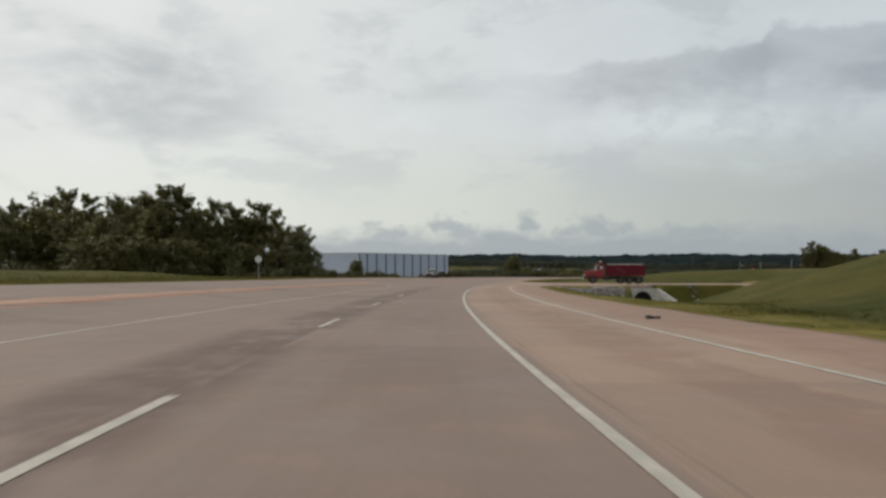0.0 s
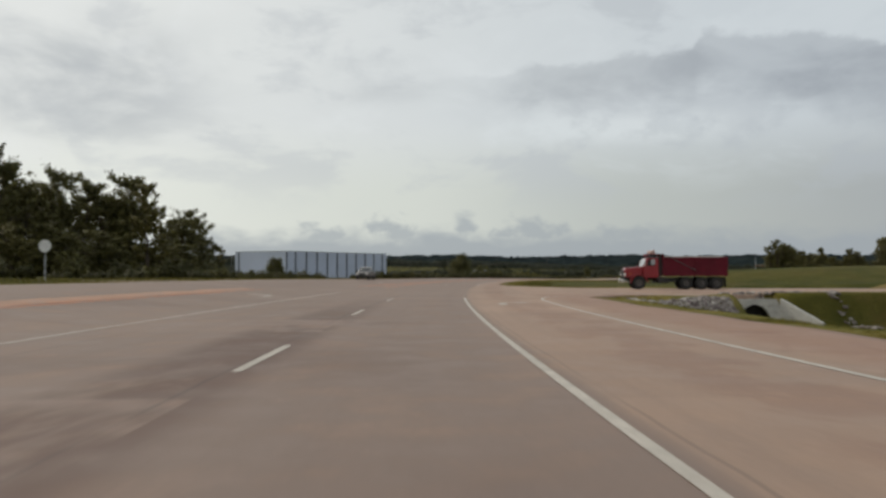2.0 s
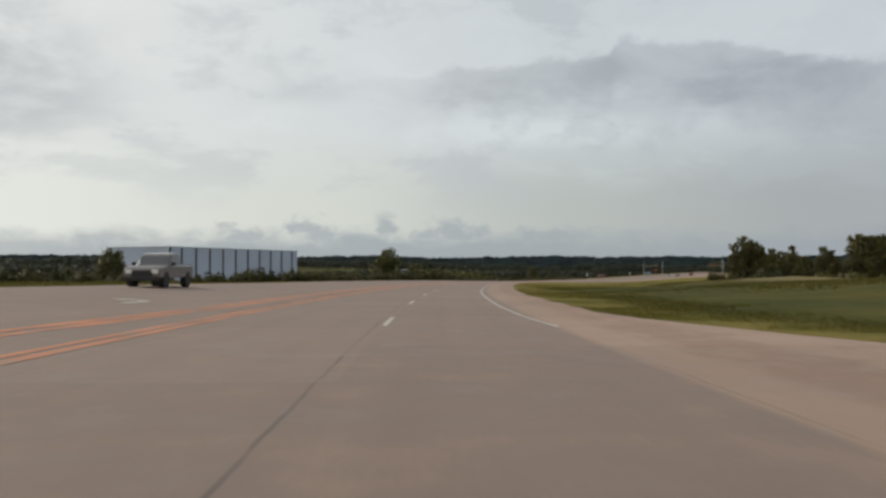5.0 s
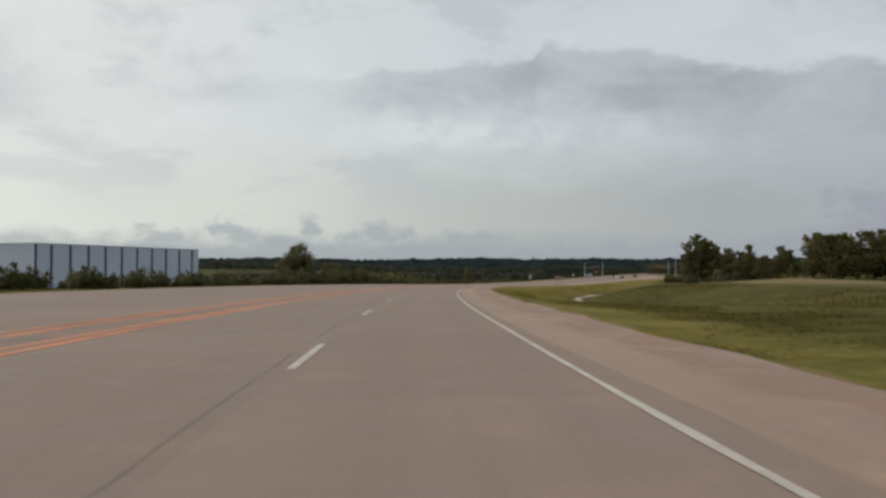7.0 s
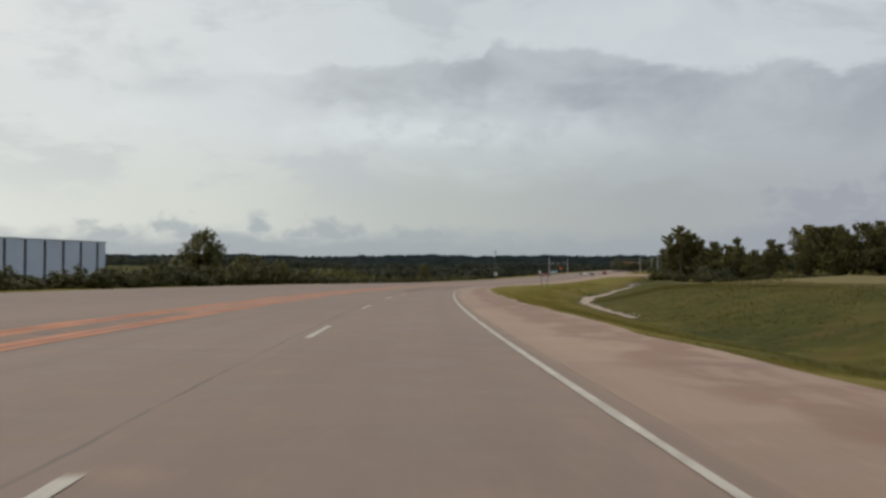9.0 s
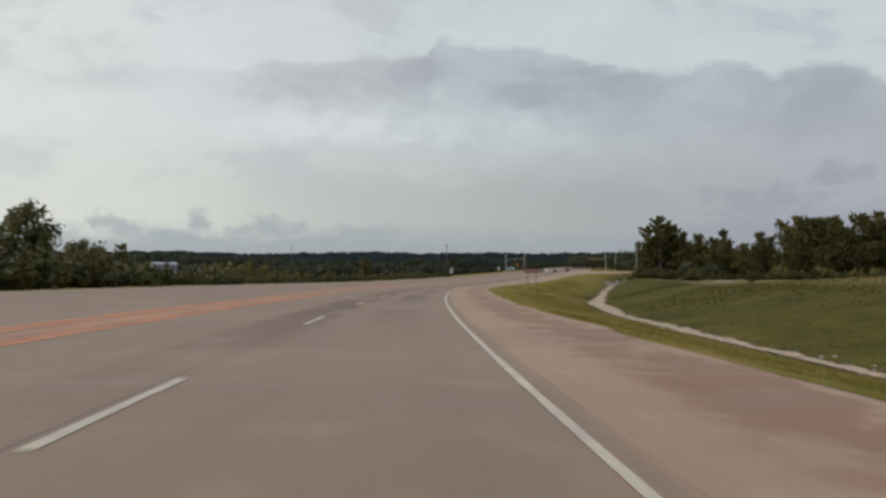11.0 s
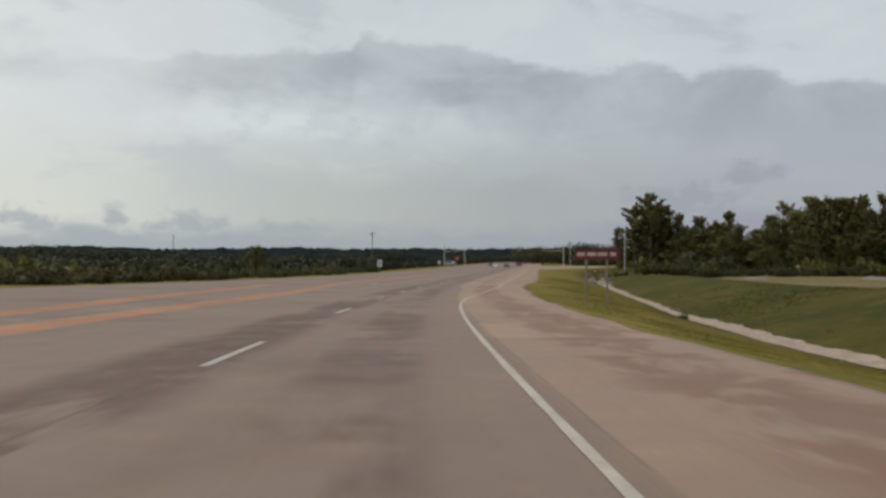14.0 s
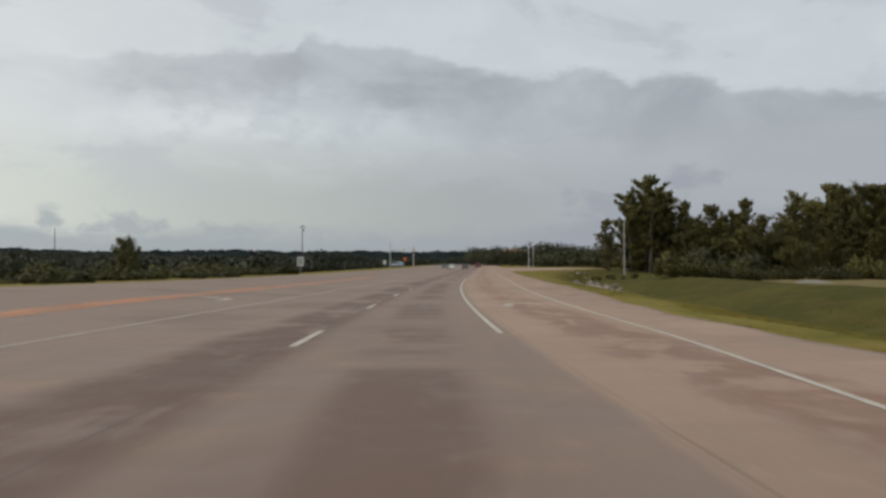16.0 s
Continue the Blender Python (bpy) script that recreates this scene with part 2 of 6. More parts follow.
def road_material(name, grey, tan):
    """Worn concrete; its own map holds metres across and along the road."""
    m = bpy.data.materials.new(name)
    m.use_nodes = True
    g = Graph(m.node_tree)
    bsdf = m.node_tree.nodes["Principled BSDF"]
    uv = m.node_tree.nodes.new("ShaderNodeUVMap")
    uv.uv_map = "road"
    u, v, _ = g.split(uv.outputs[0])
    d = g.math("SUBTRACT", g.math("MULTIPLY", u, 200.0), 100.0)
    s = g.math("MULTIPLY", v, 2000.0)
    grain = g.combine(d, s)
    n1, n2, n3 = g.noise(grain, 0.16, 4, 0.55), g.noise(grain, 0.75, 6, 0.66), g.noise(grain, 14.0, 4, 0.7)
    drag = g.noise(g.combine(g.math("MULTIPLY", d, 2.6), g.math("MULTIPLY", s, 0.035), 3.0), 1.0, 4, 0.6)
    lane = g.math("FLOOR", g.math("DIVIDE", g.math("ADD", d, 33.44), 3.72))
    slab_no = g.math("FLOOR", g.math("DIVIDE", s, 4.6))
    tone = g.white(lane, slab_no)
    dark_grey = tuple(c * 0.70 for c in grey)
    pale = tuple(min(1, c * 1.14) for c in tan)
    col = g.mix(g.ramp(d, 3.62, 3.84), grey, tan)
    col = g.mix(g.ramp(d, -8.5, -10.5, 0, 0.3), col, dark_grey)
    # each slab was poured on its own
    col = g.mix(g.ramp_lin(tone, 0.0, 2.4), col, dark_grey)
    col = g.mix(g.ramp(n1, 0.40, 0.68, 0, 0.16), col, dark_grey)
    col = g.mix(g.ramp(n2, 0.46, 0.70, 0, 0.30), col, pale)
    col = g.mix(g.ramp(drag, 0.45, 0.72, 0, 0.20), col, dark_grey)
    # wheel tracks and the oil line between them
    for centre, width, amount in ((0.95, 0.45, 0.13), (2.75, 0.45, 0.13), (-2.7, 0.45, 0.13), (-0.95, 0.4, 0.12)):
        track = g.ramp(g.math("ABSOLUTE", g.math("SUBTRACT", d, centre)), width, 0.0, 0, amount)
        col = g.mix(track, col, tuple(c * 0.66 for c in grey))
    # reddish-brown mud dragged along the lane line and the middle of the lane, before and after the junctions
    mud_n = g.noise(g.combine(g.math("MULTIPLY", d, 0.55), g.math("MULTIPLY", s, 0.20), 4.0), 1.0, 6, 0.62, 0.15)
    mud_n = g.math("ADD", mud_n, g.math("MULTIPLY", g.math("SUBTRACT", tone, 0.5), 0.17))
    wander = g.math("MULTIPLY", g.math("SUBTRACT", g.noise(g.combine(7.0, s), 0.09, 2), 0.5), 0.5)
    beside = g.ramp(g.math("ABSOLUTE", g.math("ADD", g.math("ADD", d, 0.52), wander)), 1.2, 0.5)
    beside = g.math("MULTIPLY", beside, g.math("MAXIMUM", g.ramp(s, 96, 62, 0, 0.9), g.ramp(s, 282, 312)))
    middle = g.ramp(g.math("ABSOLUTE", g.math("SUBTRACT", d, 1.9)), 0.9, 0.4)
    middle = g.math("MULTIPLY", middle, g.math("MAXIMUM", g.ramp(s, 70, 30, 0, 0.22), g.ramp(s, 292, 322, 0, 0.85)))
    middle = g.math("MULTIPLY", middle, g.ramp(g.noise(g.combine(3.0, s), 0.16, 3, 0.6), 0.36, 0.50))
    mud = g.math("MULTIPLY", g.math("MAXIMUM", beside, middle), g.ramp(mud_n, 0.36, 0.50))
    smear = g.math("MULTIPLY", g.ramp(n1, 0.50, 0.66), g.math("MULTIPLY", g.ramp(d, 3.4, 2.0), g.math("MAXIMUM", g.ramp(s, 96, 62, 0, 0.4), g.ramp(s, 296, 340, 0, 0.36))))
    mud = g.math("MULTIPLY", g.math("MAXIMUM", mud, smear), g.ramp(n2, 0.28, 0.5, 0.68, 0.95))
    col = g.mix(mud, col, (0.110, 0.064, 0.048))
    # red dust on the shoulder before the side road
    dust = g.math("MULTIPLY", g.ramp(g.math("ADD", d, g.math("MULTIPLY", n1, 0.8)), 7.7, 8.6), g.ramp(s, 108, 92, 0, 0.7))
    col = g.mix(dust, col, (0.265, 0.150, 0.102))
    # rusty patches on the shoulder, denser towards its ragged outer edge
    sh_n = g.noise(g.combine(g.math("MULTIPLY", d, 0.85), g.math("MULTIPLY", s, 0.50), 9.0), 1.0, 7, 0.66, 0.5)
    sh_n = g.math("ADD", sh_n, g.math("MULTIPLY", g.ramp(g.math("ABSOLUTE", g.math("SUBTRACT", d, 5.55)), 1.25, 0.3, -0.07, 0.085), g.ramp(s, 430, 455, 1.0, 0.35)))
    sh = g.math("MULTIPLY", g.ramp(sh_n, 0.475, 0.58), g.math("MULTIPLY", g.ramp(d, 4.2, 5.2), g.ramp(s, 150, 300, 0.35, 0.72)))
    clean = g.math("MULTIPLY", g.ramp(s, 392, 408, 0, 0.8), g.math("MULTIPLY", g.ramp(d, 6.0, 6.8), g.ramp(d, 8.9, 8.1)))
    sh = g.math("SUBTRACT", sh, g.math("MULTIPLY", sh, clean))
    col = g.mix(sh, col, (0.190, 0.093, 0.062))
    crumb = g.noise(g.combine(d, s, 5.0), 1.6, 5, 0.7)
    col = g.mix(g.ramp(crumb, 0.56, 0.70, 0, 0.45), col, g.mix(g.ramp(d, 3.5, 4.1), tuple(c * 1.12 for c in grey), pale))
    # joint cracks
    wob = g.math("MULTIPLY", g.math("SUBTRACT", g.noise(g.combine(0.0, s), 0.4, 3), 0.5), 0.12)
    col = g.mix(g.math("MULTIPLY", g.ramp(g.math("ABSOLUTE", g.math("SUBTRACT", d, 3.76)), 0.13, 0.03, 0, 0.42), g.math("MULTIPLY", g.ramp(s, 145, 160), g.ramp(s, 392, 380))), col, dark_grey)
    for at, deep in ((-0.16, 0.6), (3.85, 0.32), (-3.62, 0.3), (-9.2, 0.4)):
        crack = g.ramp(g.math("ABSOLUTE", g.math("SUBTRACT", g.math("ADD", d, wob), at)), 0.032, 0.008, 0, deep)
        crack = g.math("MULTIPLY", crack, g.ramp(g.noise(g.combine(at, s), 0.22, 4, 0.7), 0.38, 0.58, 0.15, 1.0))
        col = g.mix(crack, col, (0.05, 0.042, 0.038))
    slab = g.math("ABSOLUTE", g.math("SUBTRACT", g.math("PINGPONG", g.math("ADD", s, wob), 2.3), 0.0))
    col = g.mix(g.ramp(slab, 0.03, 0.008, 0, 0.22), col, (0.09, 0.078, 0.07))
    col = g.mix(g.ramp(n3, 0.3, 0.7, 0, 0.28), col, tuple(c * 0.6 for c in grey))
    g.put(bsdf.inputs["Base Color"], col)
    g.put(bsdf.inputs["Roughness"], g.ramp(n2, 0.3, 0.7, 0.66, 0.88))
    bsdf.inputs["Specular IOR Level"].default_value = 0.4
    b = m.node_tree.nodes.new("ShaderNodeBump")
    b.inputs["Strength"].default_value = 0.25
    b.inputs["Distance"].default_value = 0.01
    g.put(b.inputs["Height"], n3)
    g.put(bsdf.inputs["Normal"], b.outputs[0])
    return m


def grass_colour(m, g):
    """Rough meadow: green with olive, rusty and straw patches, yellower beside the pavement."""
    vec = m.node_tree.nodes.new("ShaderNodeTexCoord").outputs["Object"]
    n1, n2, n3 = g.noise(vec, 0.07, 5, 0.62), g.noise(vec, 0.42, 5, 0.65), g.noise(vec, 5.0, 4, 0.7)
    col = g.mix(g.ramp(n1, 0.36, 0.64), (0.045, 0.047, 0.008), (0.100, 0.081, 0.015))
    col = g.mix(g.ramp(n2, 0.50, 0.68, 0, 0.65), col, (0.150, 0.135, 0.030))
    col = g.mix(g.ramp(n2, 0.47, 0.32, 0, 0.7), col, (0.032, 0.040, 0.009))
    col = g.mix(g.ramp(g.noise(vec, 0.16, 6, 0.68, 0.3), 0.53, 0.64, 0, 0.65), col, (0.128, 0.080, 0.027))
    uv = m.node_tree.nodes.new("ShaderNodeUVMap")
    uv.uv_map = "verge"
    u = g.math("MULTIPLY", g.split(uv.outputs[0])[0], 100.0)
    u = g.math("ADD", u, g.math("MULTIPLY", g.math("SUBTRACT", n2, 0.5), 2.6))
    along_s = g.math("MULTIPLY", g.split(uv.outputs[0])[1], 2000.0)
    col = g.mix(g.ramp(along_s, 230, 150, 0, 0.5), col, g.mix(g.ramp(n1, 0.4, 0.6), (0.050, 0.055, 0.012), (0.080, 0.074, 0.017)))
    col = g.mix(g.ramp(u, 4.2, 1.8, 0, 0.85), col, g.mix(g.ramp(n2, 0.4, 0.62), (0.130, 0.115, 0.020), (0.220, 0.168, 0.042)))
    bank = g.math("MULTIPLY", g.ramp(along_s, 240, 300), g.ramp(u, 14.5, 9, 0, 0.85))
    col = g.mix(bank, col, g.mix(g.ramp(n2, 0.40, 0.62), (0.165, 0.146, 0.026), (0.270, 0.202, 0.052)))
    rusty = g.math("MULTIPLY", bank, g.math("MULTIPLY", g.ramp(u, 6, 10), g.ramp(n1, 0.44, 0.56, 0, 0.5)))
    col = g.mix(rusty, col, (0.150, 0.086, 0.032))
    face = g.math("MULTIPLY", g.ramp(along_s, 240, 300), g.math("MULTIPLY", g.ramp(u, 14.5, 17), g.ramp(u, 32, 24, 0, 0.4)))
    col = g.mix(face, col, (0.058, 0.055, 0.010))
    straw = g.math("MULTIPLY", g.ramp(u, 30, 46), g.ramp(u, 88, 74, 0, 0.75))
    col = g.mix(g.math("MULTIPLY", straw, g.ramp(along_s, 150, 230, 0.25, 1.0)), col, (0.225, 0.175, 0.085))
    return vec, u, n3, col


def ground_material():
    m = bpy.data.materials.new("grass_ground")
    m.use_nodes = True
    g = Graph(m.node_tree)
    bsdf = m.node_tree.nodes["Principled BSDF"]
    vec, u, n3, col = grass_colour(m, g)
    col = g.mix(g.ramp(n3, 0.35, 0.7, 0, 0.4), col, (0.036, 0.040, 0.010))
    col = g.mix(g.ramp(u, 0.25, -0.1, 0, 0.45), col, (0.24, 0.165, 0.10))
    g.put(bsdf.inputs["Base Color"], col)
    bsdf.inputs["Roughness"].default_value = 0.95
    bsdf.inputs["Specular IOR Level"].default_value = 0.1
    b = m.node_tree.nodes.new("ShaderNodeBump")
    b.inputs["Strength"].default_value = 0.7
    b.inputs["Distance"].default_value = 0.12
    g.put(b.inputs["Height"], n3)
    g.put(bsdf.inputs["Normal"], b.outputs[0])
    return m


def blade_material():
    m = bpy.data.materials.new("grass_blades")
    m.use_nodes = True
    g = Graph(m.node_tree)
    bsdf = m.node_tree.nodes["Principled BSDF"]
    col = grass_colour(m, g)[3]
    island = m.node_tree.nodes.new("ShaderNodeNewGeometry").outputs["Random Per Island"]
    col = g.mix(g.ramp_lin(island, 0.0, 1.0), g.mix(0.12, col, (0.05, 0.055, 0.012)), g.mix(0.4, col, (0.22, 0.19, 0.055)))
    g.put(bsdf.inputs["Base Color"], col)
    bsdf.inputs["Roughness"].default_value = 0.7
    bsdf.inputs["Specular IOR Level"].default_value = 0.15
    trans = m.node_tree.nodes.new("ShaderNodeBsdfTranslucent")
    g.put(trans.inputs["Color"], col)
    both = m.node_tree.nodes.new("ShaderNodeMixShader")
    both.inputs[0].default_value = 0.5
    g.put(both.inputs[1], bsdf.outputs[0])
    g.put(both.inputs[2], trans.outputs[0])
    g.put(m.node_tree.nodes["Material Output"].inputs["Surface"], both.outputs[0])
    return m


def stone_material():
    """Broken rock, from pale grey to purple brown, each stone a little different."""
    m = bpy.data.materials.new("grey_riprap_stone")
    m.use_nodes = True
    g = Graph(m.node_tree)
    bsdf = m.node_tree.nodes["Principled BSDF"]
    vec = m.node_tree.nodes.new("ShaderNodeTexCoord").outputs["Object"]
    island = m.node_tree.nodes.new("ShaderNodeNewGeometry").outputs["Random Per Island"]
    pick = g.math("FRACT", g.math("ADD", island, m.node_tree.nodes.new("ShaderNodeObjectInfo").outputs["Random"]))
    col = g.mix(g.ramp_lin(pick, 0.0, 0.7), (0.115, 0.085, 0.080), (0.27, 0.235, 0.215))
    col = g.mix(g.ramp(pick, 0.72, 0.95), col, (0.40, 0.37, 0.33))
    fine = g.noise(vec, 6.0, 5, 0.65)
    col = g.mix(g.ramp(fine, 0.4, 0.7, 0, 0.5), col, (0.12, 0.10, 0.09))
    g.put(bsdf.inputs["Base Color"], col)
    bsdf.inputs["Roughness"].default_value = 0.9
    b = m.node_tree.nodes.new("ShaderNodeBump")
    b.inputs["Strength"].default_value = 0.5
    b.inputs["Distance"].default_value = 0.02
    g.put(b.inputs["Height"], fine)
    g.put(bsdf.inputs["Normal"], b.outputs[0])
    return m


M_ROAD = road_material("worn_concrete", (0.229, 0.163, 0.130), (0.368, 0.246, 0.174))
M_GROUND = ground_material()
M_WHITE = material("worn_white_paint", (0.455, 0.41, 0.35), 0.7, vary=0.18, scale=2.2, fine=25, spot=(0.33, 0.285, 0.24))
M_FAINT = material("faint_white_paint", (0.40, 0.36, 0.30), 0.75, vary=0.15, scale=1.0, fine=20, spot=(0.29, 0.245, 0.20))
M_ORANGE = material("worn_orange_paint", (0.43, 0.165, 0.075), 0.75, vary=0.25, scale=0.55, fine=18, spot=(0.26, 0.175, 0.13))
M_RUST = material("rusty_brown_seal", (0.30, 0.11, 0.06), 0.8, vary=0.2, scale=0.8, fine=18)
M_BARK = material("bark", (0.075, 0.058, 0.042), 0.95, vary=0.35, scale=2.0, fine=14, bump=0.6)
M_LEAF_A = leaf_material("dark_foliage", (0.054, 0.055, 0.018), (0.168, 0.150, 0.045))
M_LEAF_B = leaf_material("olive_foliage", (0.070, 0.067, 0.020), (0.225, 0.192, 0.057))
M_LEAF_C = leaf_material("bush_foliage", (0.036, 0.038, 0.012), (0.098, 0.089, 0.027), speckle=0.3)
M_LEAF_D = leaf_material("yellow_green_foliage", (0.075, 0.076, 0.018), (0.225, 0.195, 0.050))
# cooler than the near leaves: some distance haze is in the colour
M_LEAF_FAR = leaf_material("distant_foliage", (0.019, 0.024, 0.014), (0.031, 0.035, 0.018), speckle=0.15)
M_GRASS = blade_material()
M_WALL = material("pale_blue_metal_wall", (0.47, 0.52, 0.635), 0.5, vary=0.06, scale=0.08, fine=2.0, bump=0.05)
M_STRIPE = material("dark_grey_metal_strip", (0.05, 0.055, 0.065), 0.5, vary=0.1, bump=0.0)
M_STONE = stone_material()
M_CONC = material("pale_cast_concrete", (0.46, 0.44, 0.40), 0.85, vary=0.2, scale=0.9, fine=20, bump=0.2, spot=(0.30, 0.28, 0.25))
# near-black colour that stands in for the shade inside the culvert
M_VOID = material("painted_pipe_shade", (0.02, 0.018, 0.015), 0.9, bump=0.2)
M_STEEL = material("galvanised_steel", (0.42, 0.43, 0.44), 0.45, metal=0.6, vary=0.12, bump=0.05)
M_WOOD = material("weathered_pole_wood", (0.13, 0.105, 0.085), 0.9, vary=0.3, scale=1.5, fine=20, bump=0.4)

# ---- the road's line: metres along it, heading and grade ----
S_HEAD = [-200, -4, 47.6, 72.9, 137.6, 189, 215, 228.5, 294.5, 335, 362.4, 389.6, 417, 450, 500, 600, 1400]
HEAD = [17, 2.25, -2.05, -3.95, -8.4, -12.2, -14.1, -15.05, -19.7, -22.7, -24.7, -26.7, -28.7, -30.8, -32.8, -33.8, -33.5]
S_GRADE = [-200, 0, 40, 73, 137, 189, 215, 228, 294, 335, 375, 417, 460, 520, 600, 700, 900, 1400]
GRADE = [-.6, -.66, -.6, -.5, -.42, -.28, -.42, -.48, -.70, -.78, -.86, -.70, -.3, .08, .28, .45, .25, .0]
S_AXIS = np.arange(-200.0, 1401.0)


def smooth(values, n):
    k = np.hanning(n)
    return np.convolve(np.pad(values, n // 2, mode="edge"), k / k.sum(), "valid")


A_HEAD = np.radians(smooth(np.interp(S_AXIS, S_HEAD, HEAD), 41))
A_GRADE = np.radians(smooth(np.interp(S_AXIS, S_GRADE, GRADE), 61))
A_X, A_Y, A_Z = np.cumsum(-np.sin(A_HEAD)), np.cumsum(np.cos(A_HEAD)), np.cumsum(np.tan(A_GRADE))
A_X, A_Y, A_Z = A_X - A_X[200], A_Y - A_Y[200], A_Z - A_Z[200]


def heading(s):
    return float(np.interp(s, S_AXIS, A_HEAD))


def step(x, lo, hi):
    t = np.clip((np.asarray(x, float) - lo) / (hi - lo), 0, 1)
    return t * t * (3 - 2 * t)


def right_edge(s):
    """Where the pavement ends on the right, without the side roads."""
    ragged = 0.07 * np.sin(np.asarray(s) * 0.61) + 0.06 * np.sin(np.asarray(s) * 1.07 + 1.0) + 0.05 * np.sin(np.asarray(s) * 0.27 + 2.0)
    return ragged + np.interp(s, [-200, 60, 104, 126, 148, 158, 172, 186, 200, 240, 300, 320, 335, 370, 392, 405, 420, 440, 452, 463, 484, 517, 1400],
                     [10, 10.2, 10.2, 7.5, 6.3, 6.0, 6.05, 6.0, 6.3, 6.5, 6.55, 6.55, 6.8, 6.8, 7.25, 7.7, 8.4, 8.9, 9.9, 10.9, 12.0, 12.4, 12.4])


def mouth(s):
    """The pavement's right end with the flared mouths of the two side roads."""
    a = np.interp(s, [85, 90, 93.6, 96.8, 99.8, 103.2, 107.6, 109.3, 110.6, 111.8, 125, 125.5, 126.5, 129, 133, 140, 148, 165],
                  [0, 10, 10.6, 12.6, 15.3, 18.6, 22, 26, 34, 150, 150, 40, 18, 12.6, 10.3, 8.0, 6.2, 0])
    b = np.interp(s, [600, 634, 642, 655, 672, 690, 697, 725, 730, 745], [0, 12.6, 17, 26, 32, 40, 120, 120, 30, 0])
    return np.maximum(np.maximum(a, b), right_edge(s))


LEFT_EDGE = -19.0


def left_mouth(s):
    """The pavement's left end, with the mouth of a road on that side."""
    return np.minimum(LEFT_EDGE, np.interp(s, [104, 109, 113, 115, 116, 134, 135, 138, 143, 150], [-19, -21, -25, -32, -75, -75, -30, -24, -20.5, -19]))


def ditch_line(s):
    """Where the stone-lined ditch runs."""
    return np.interp(s, [200, 320, 340, 360, 380, 395, 410, 430, 455, 490, 520, 555, 590, 630, 1400],
                     [20.0, 20.8, 19.6, 19.8, 20.6, 21.2, 21.6, 23.0, 24.5, 25.5, 26.5, 27.3, 28.5, 30.5, 30.5])


RISE = (395, 72)   # a dry rise in the field


def bank_height(s, d):
    """The opposite lanes climb to the outside of the bend."""
    return np.clip(-5.0 - np.asarray(d, float), 0, 10.0) * np.interp(s, [140, 215, 300, 400], [0.068, 0.030, 0.036, 0.045])


def side_dip(s, d):
    """The side road's near half lies a little lower."""
    return -0.18 * step(d, 12, 20) * step(s, 90, 100) * (1 - step(s, 108, 116))


def ground_height(s, d):
    """Height of the open ground over the road's profile."""
    s, d = np.asarray(s, float), np.asarray(d, float)
    e = right_edge(s)
    u = d - e
    z = np.zeros(np.broadcast(s, d).shape)
    # right: verge, stone-lined ditch, field
    late = step(s, 200, 260) * (1 - step(s, 626, 642))
    depth = 0.2 * (ditch_line(s) - e)
    round_off = np.interp(s, [405, 440], [1.0, 1.6])
    ditch = -np.where(d < ditch_line(s), depth * np.clip(u / (ditch_line(s) - e), 0, 1) ** round_off, depth * (1 - step(d - ditch_line(s), -2.0, np.interp(s, [480, 560], [17, 9])))) * late
    field = 0.15 * step(u, 4, 9) * (1 - late) + np.interp(s, [410, 470, 600, 660], [0.55, -1.2, -1.2, 0.3]) * step(u, 10 + 12 * late, 45)
    field = field + 0.5 * step(u, 12, 40) * step(s, 128, 150) * (1 - step(s, 190, 240))
    hill = 4.0 * step(u, 5.0, 21.8) * (1 - step(s - 0.56 * (np.clip(u, 0, 24) - 12), 60, 92.7)) * (1 - 0.7 * step(u, 40, 110))
    front = s - 106.9 - 0.21 * (d - 23.5)
    fill = np.where(np.abs(d - 23.5) < 1.75, step(front, 0.95, 1.7), np.maximum(np.where(d < 23.5, step(front, -4.0, 0.9), step(front, -0.6, 1.1)), (1 - step(d - mouth(s), 0.4, 6.5)) * (1 - step(d, 22.5, 24.5))))
    hollow = -2.4 * step(u, 0.5, 6) * (1 - step(d, 32, 50)) * step(s, 30, 69) * (1 - fill)
    early = 1 - step(s, 60, 130)
    right = -0.06 * step(u, 0, 1) + ditch + field * (1 - early) + hill + hollow
    hill_b = 1.3 * step(d, 18, 34) * step(s, 128, 142) * (1 - step(s, 150, 200))
    right = right + hill_b + 1.7 * np.exp(-((s - RISE[0]) / 26) ** 2 - ((d - RISE[1]) / 20) ** 2)
    # left: shoulder, then the bank falls away
    v = -(d - LEFT_EDGE)
    top = bank_height(s, np.maximum(d, LEFT_EDGE))
    left = top - 0.05 * step(v, 0, 1.0) - 2.3 * step(v, 6, 30) * step(s, 215, 260) - 0.5 * step(v, 30, 90)
    left = left + 1.1 * step(v, 10, 30) * step(s, 20, 60) * (1 - step(s, 108, 126))
    left = left + 9.0 * step(v, 170, 620)
    right = right + 9.0 * step(u, 140, 380)
    z = np.where(u > 0, right, np.where(v > 0, left, top))
    return z


def place(s, d, lift=0.0, on="ground"):
    h = np.interp(s, S_AXIS, A_HEAD)
    x = np.interp(s, S_AXIS, A_X) + d * np.cos(h)
    y = np.interp(s, S_AXIS, A_Y) + d * np.sin(h)
    z = np.interp(s, S_AXIS, A_Z) + (ground_height(s, d) if on == "ground" else bank_height(s, d)) + side_dip(s, d) + lift
    return x, y, z


def at(s, d, lift=0.0, turn=0.0, on="ground"):
    """A pose on the ground, its y axis along the road."""
    x, y, z = place(s, d, lift, on)
    return pose(float(x), float(y), float(z), 0, 0, math.degrees(heading(s)) + turn)


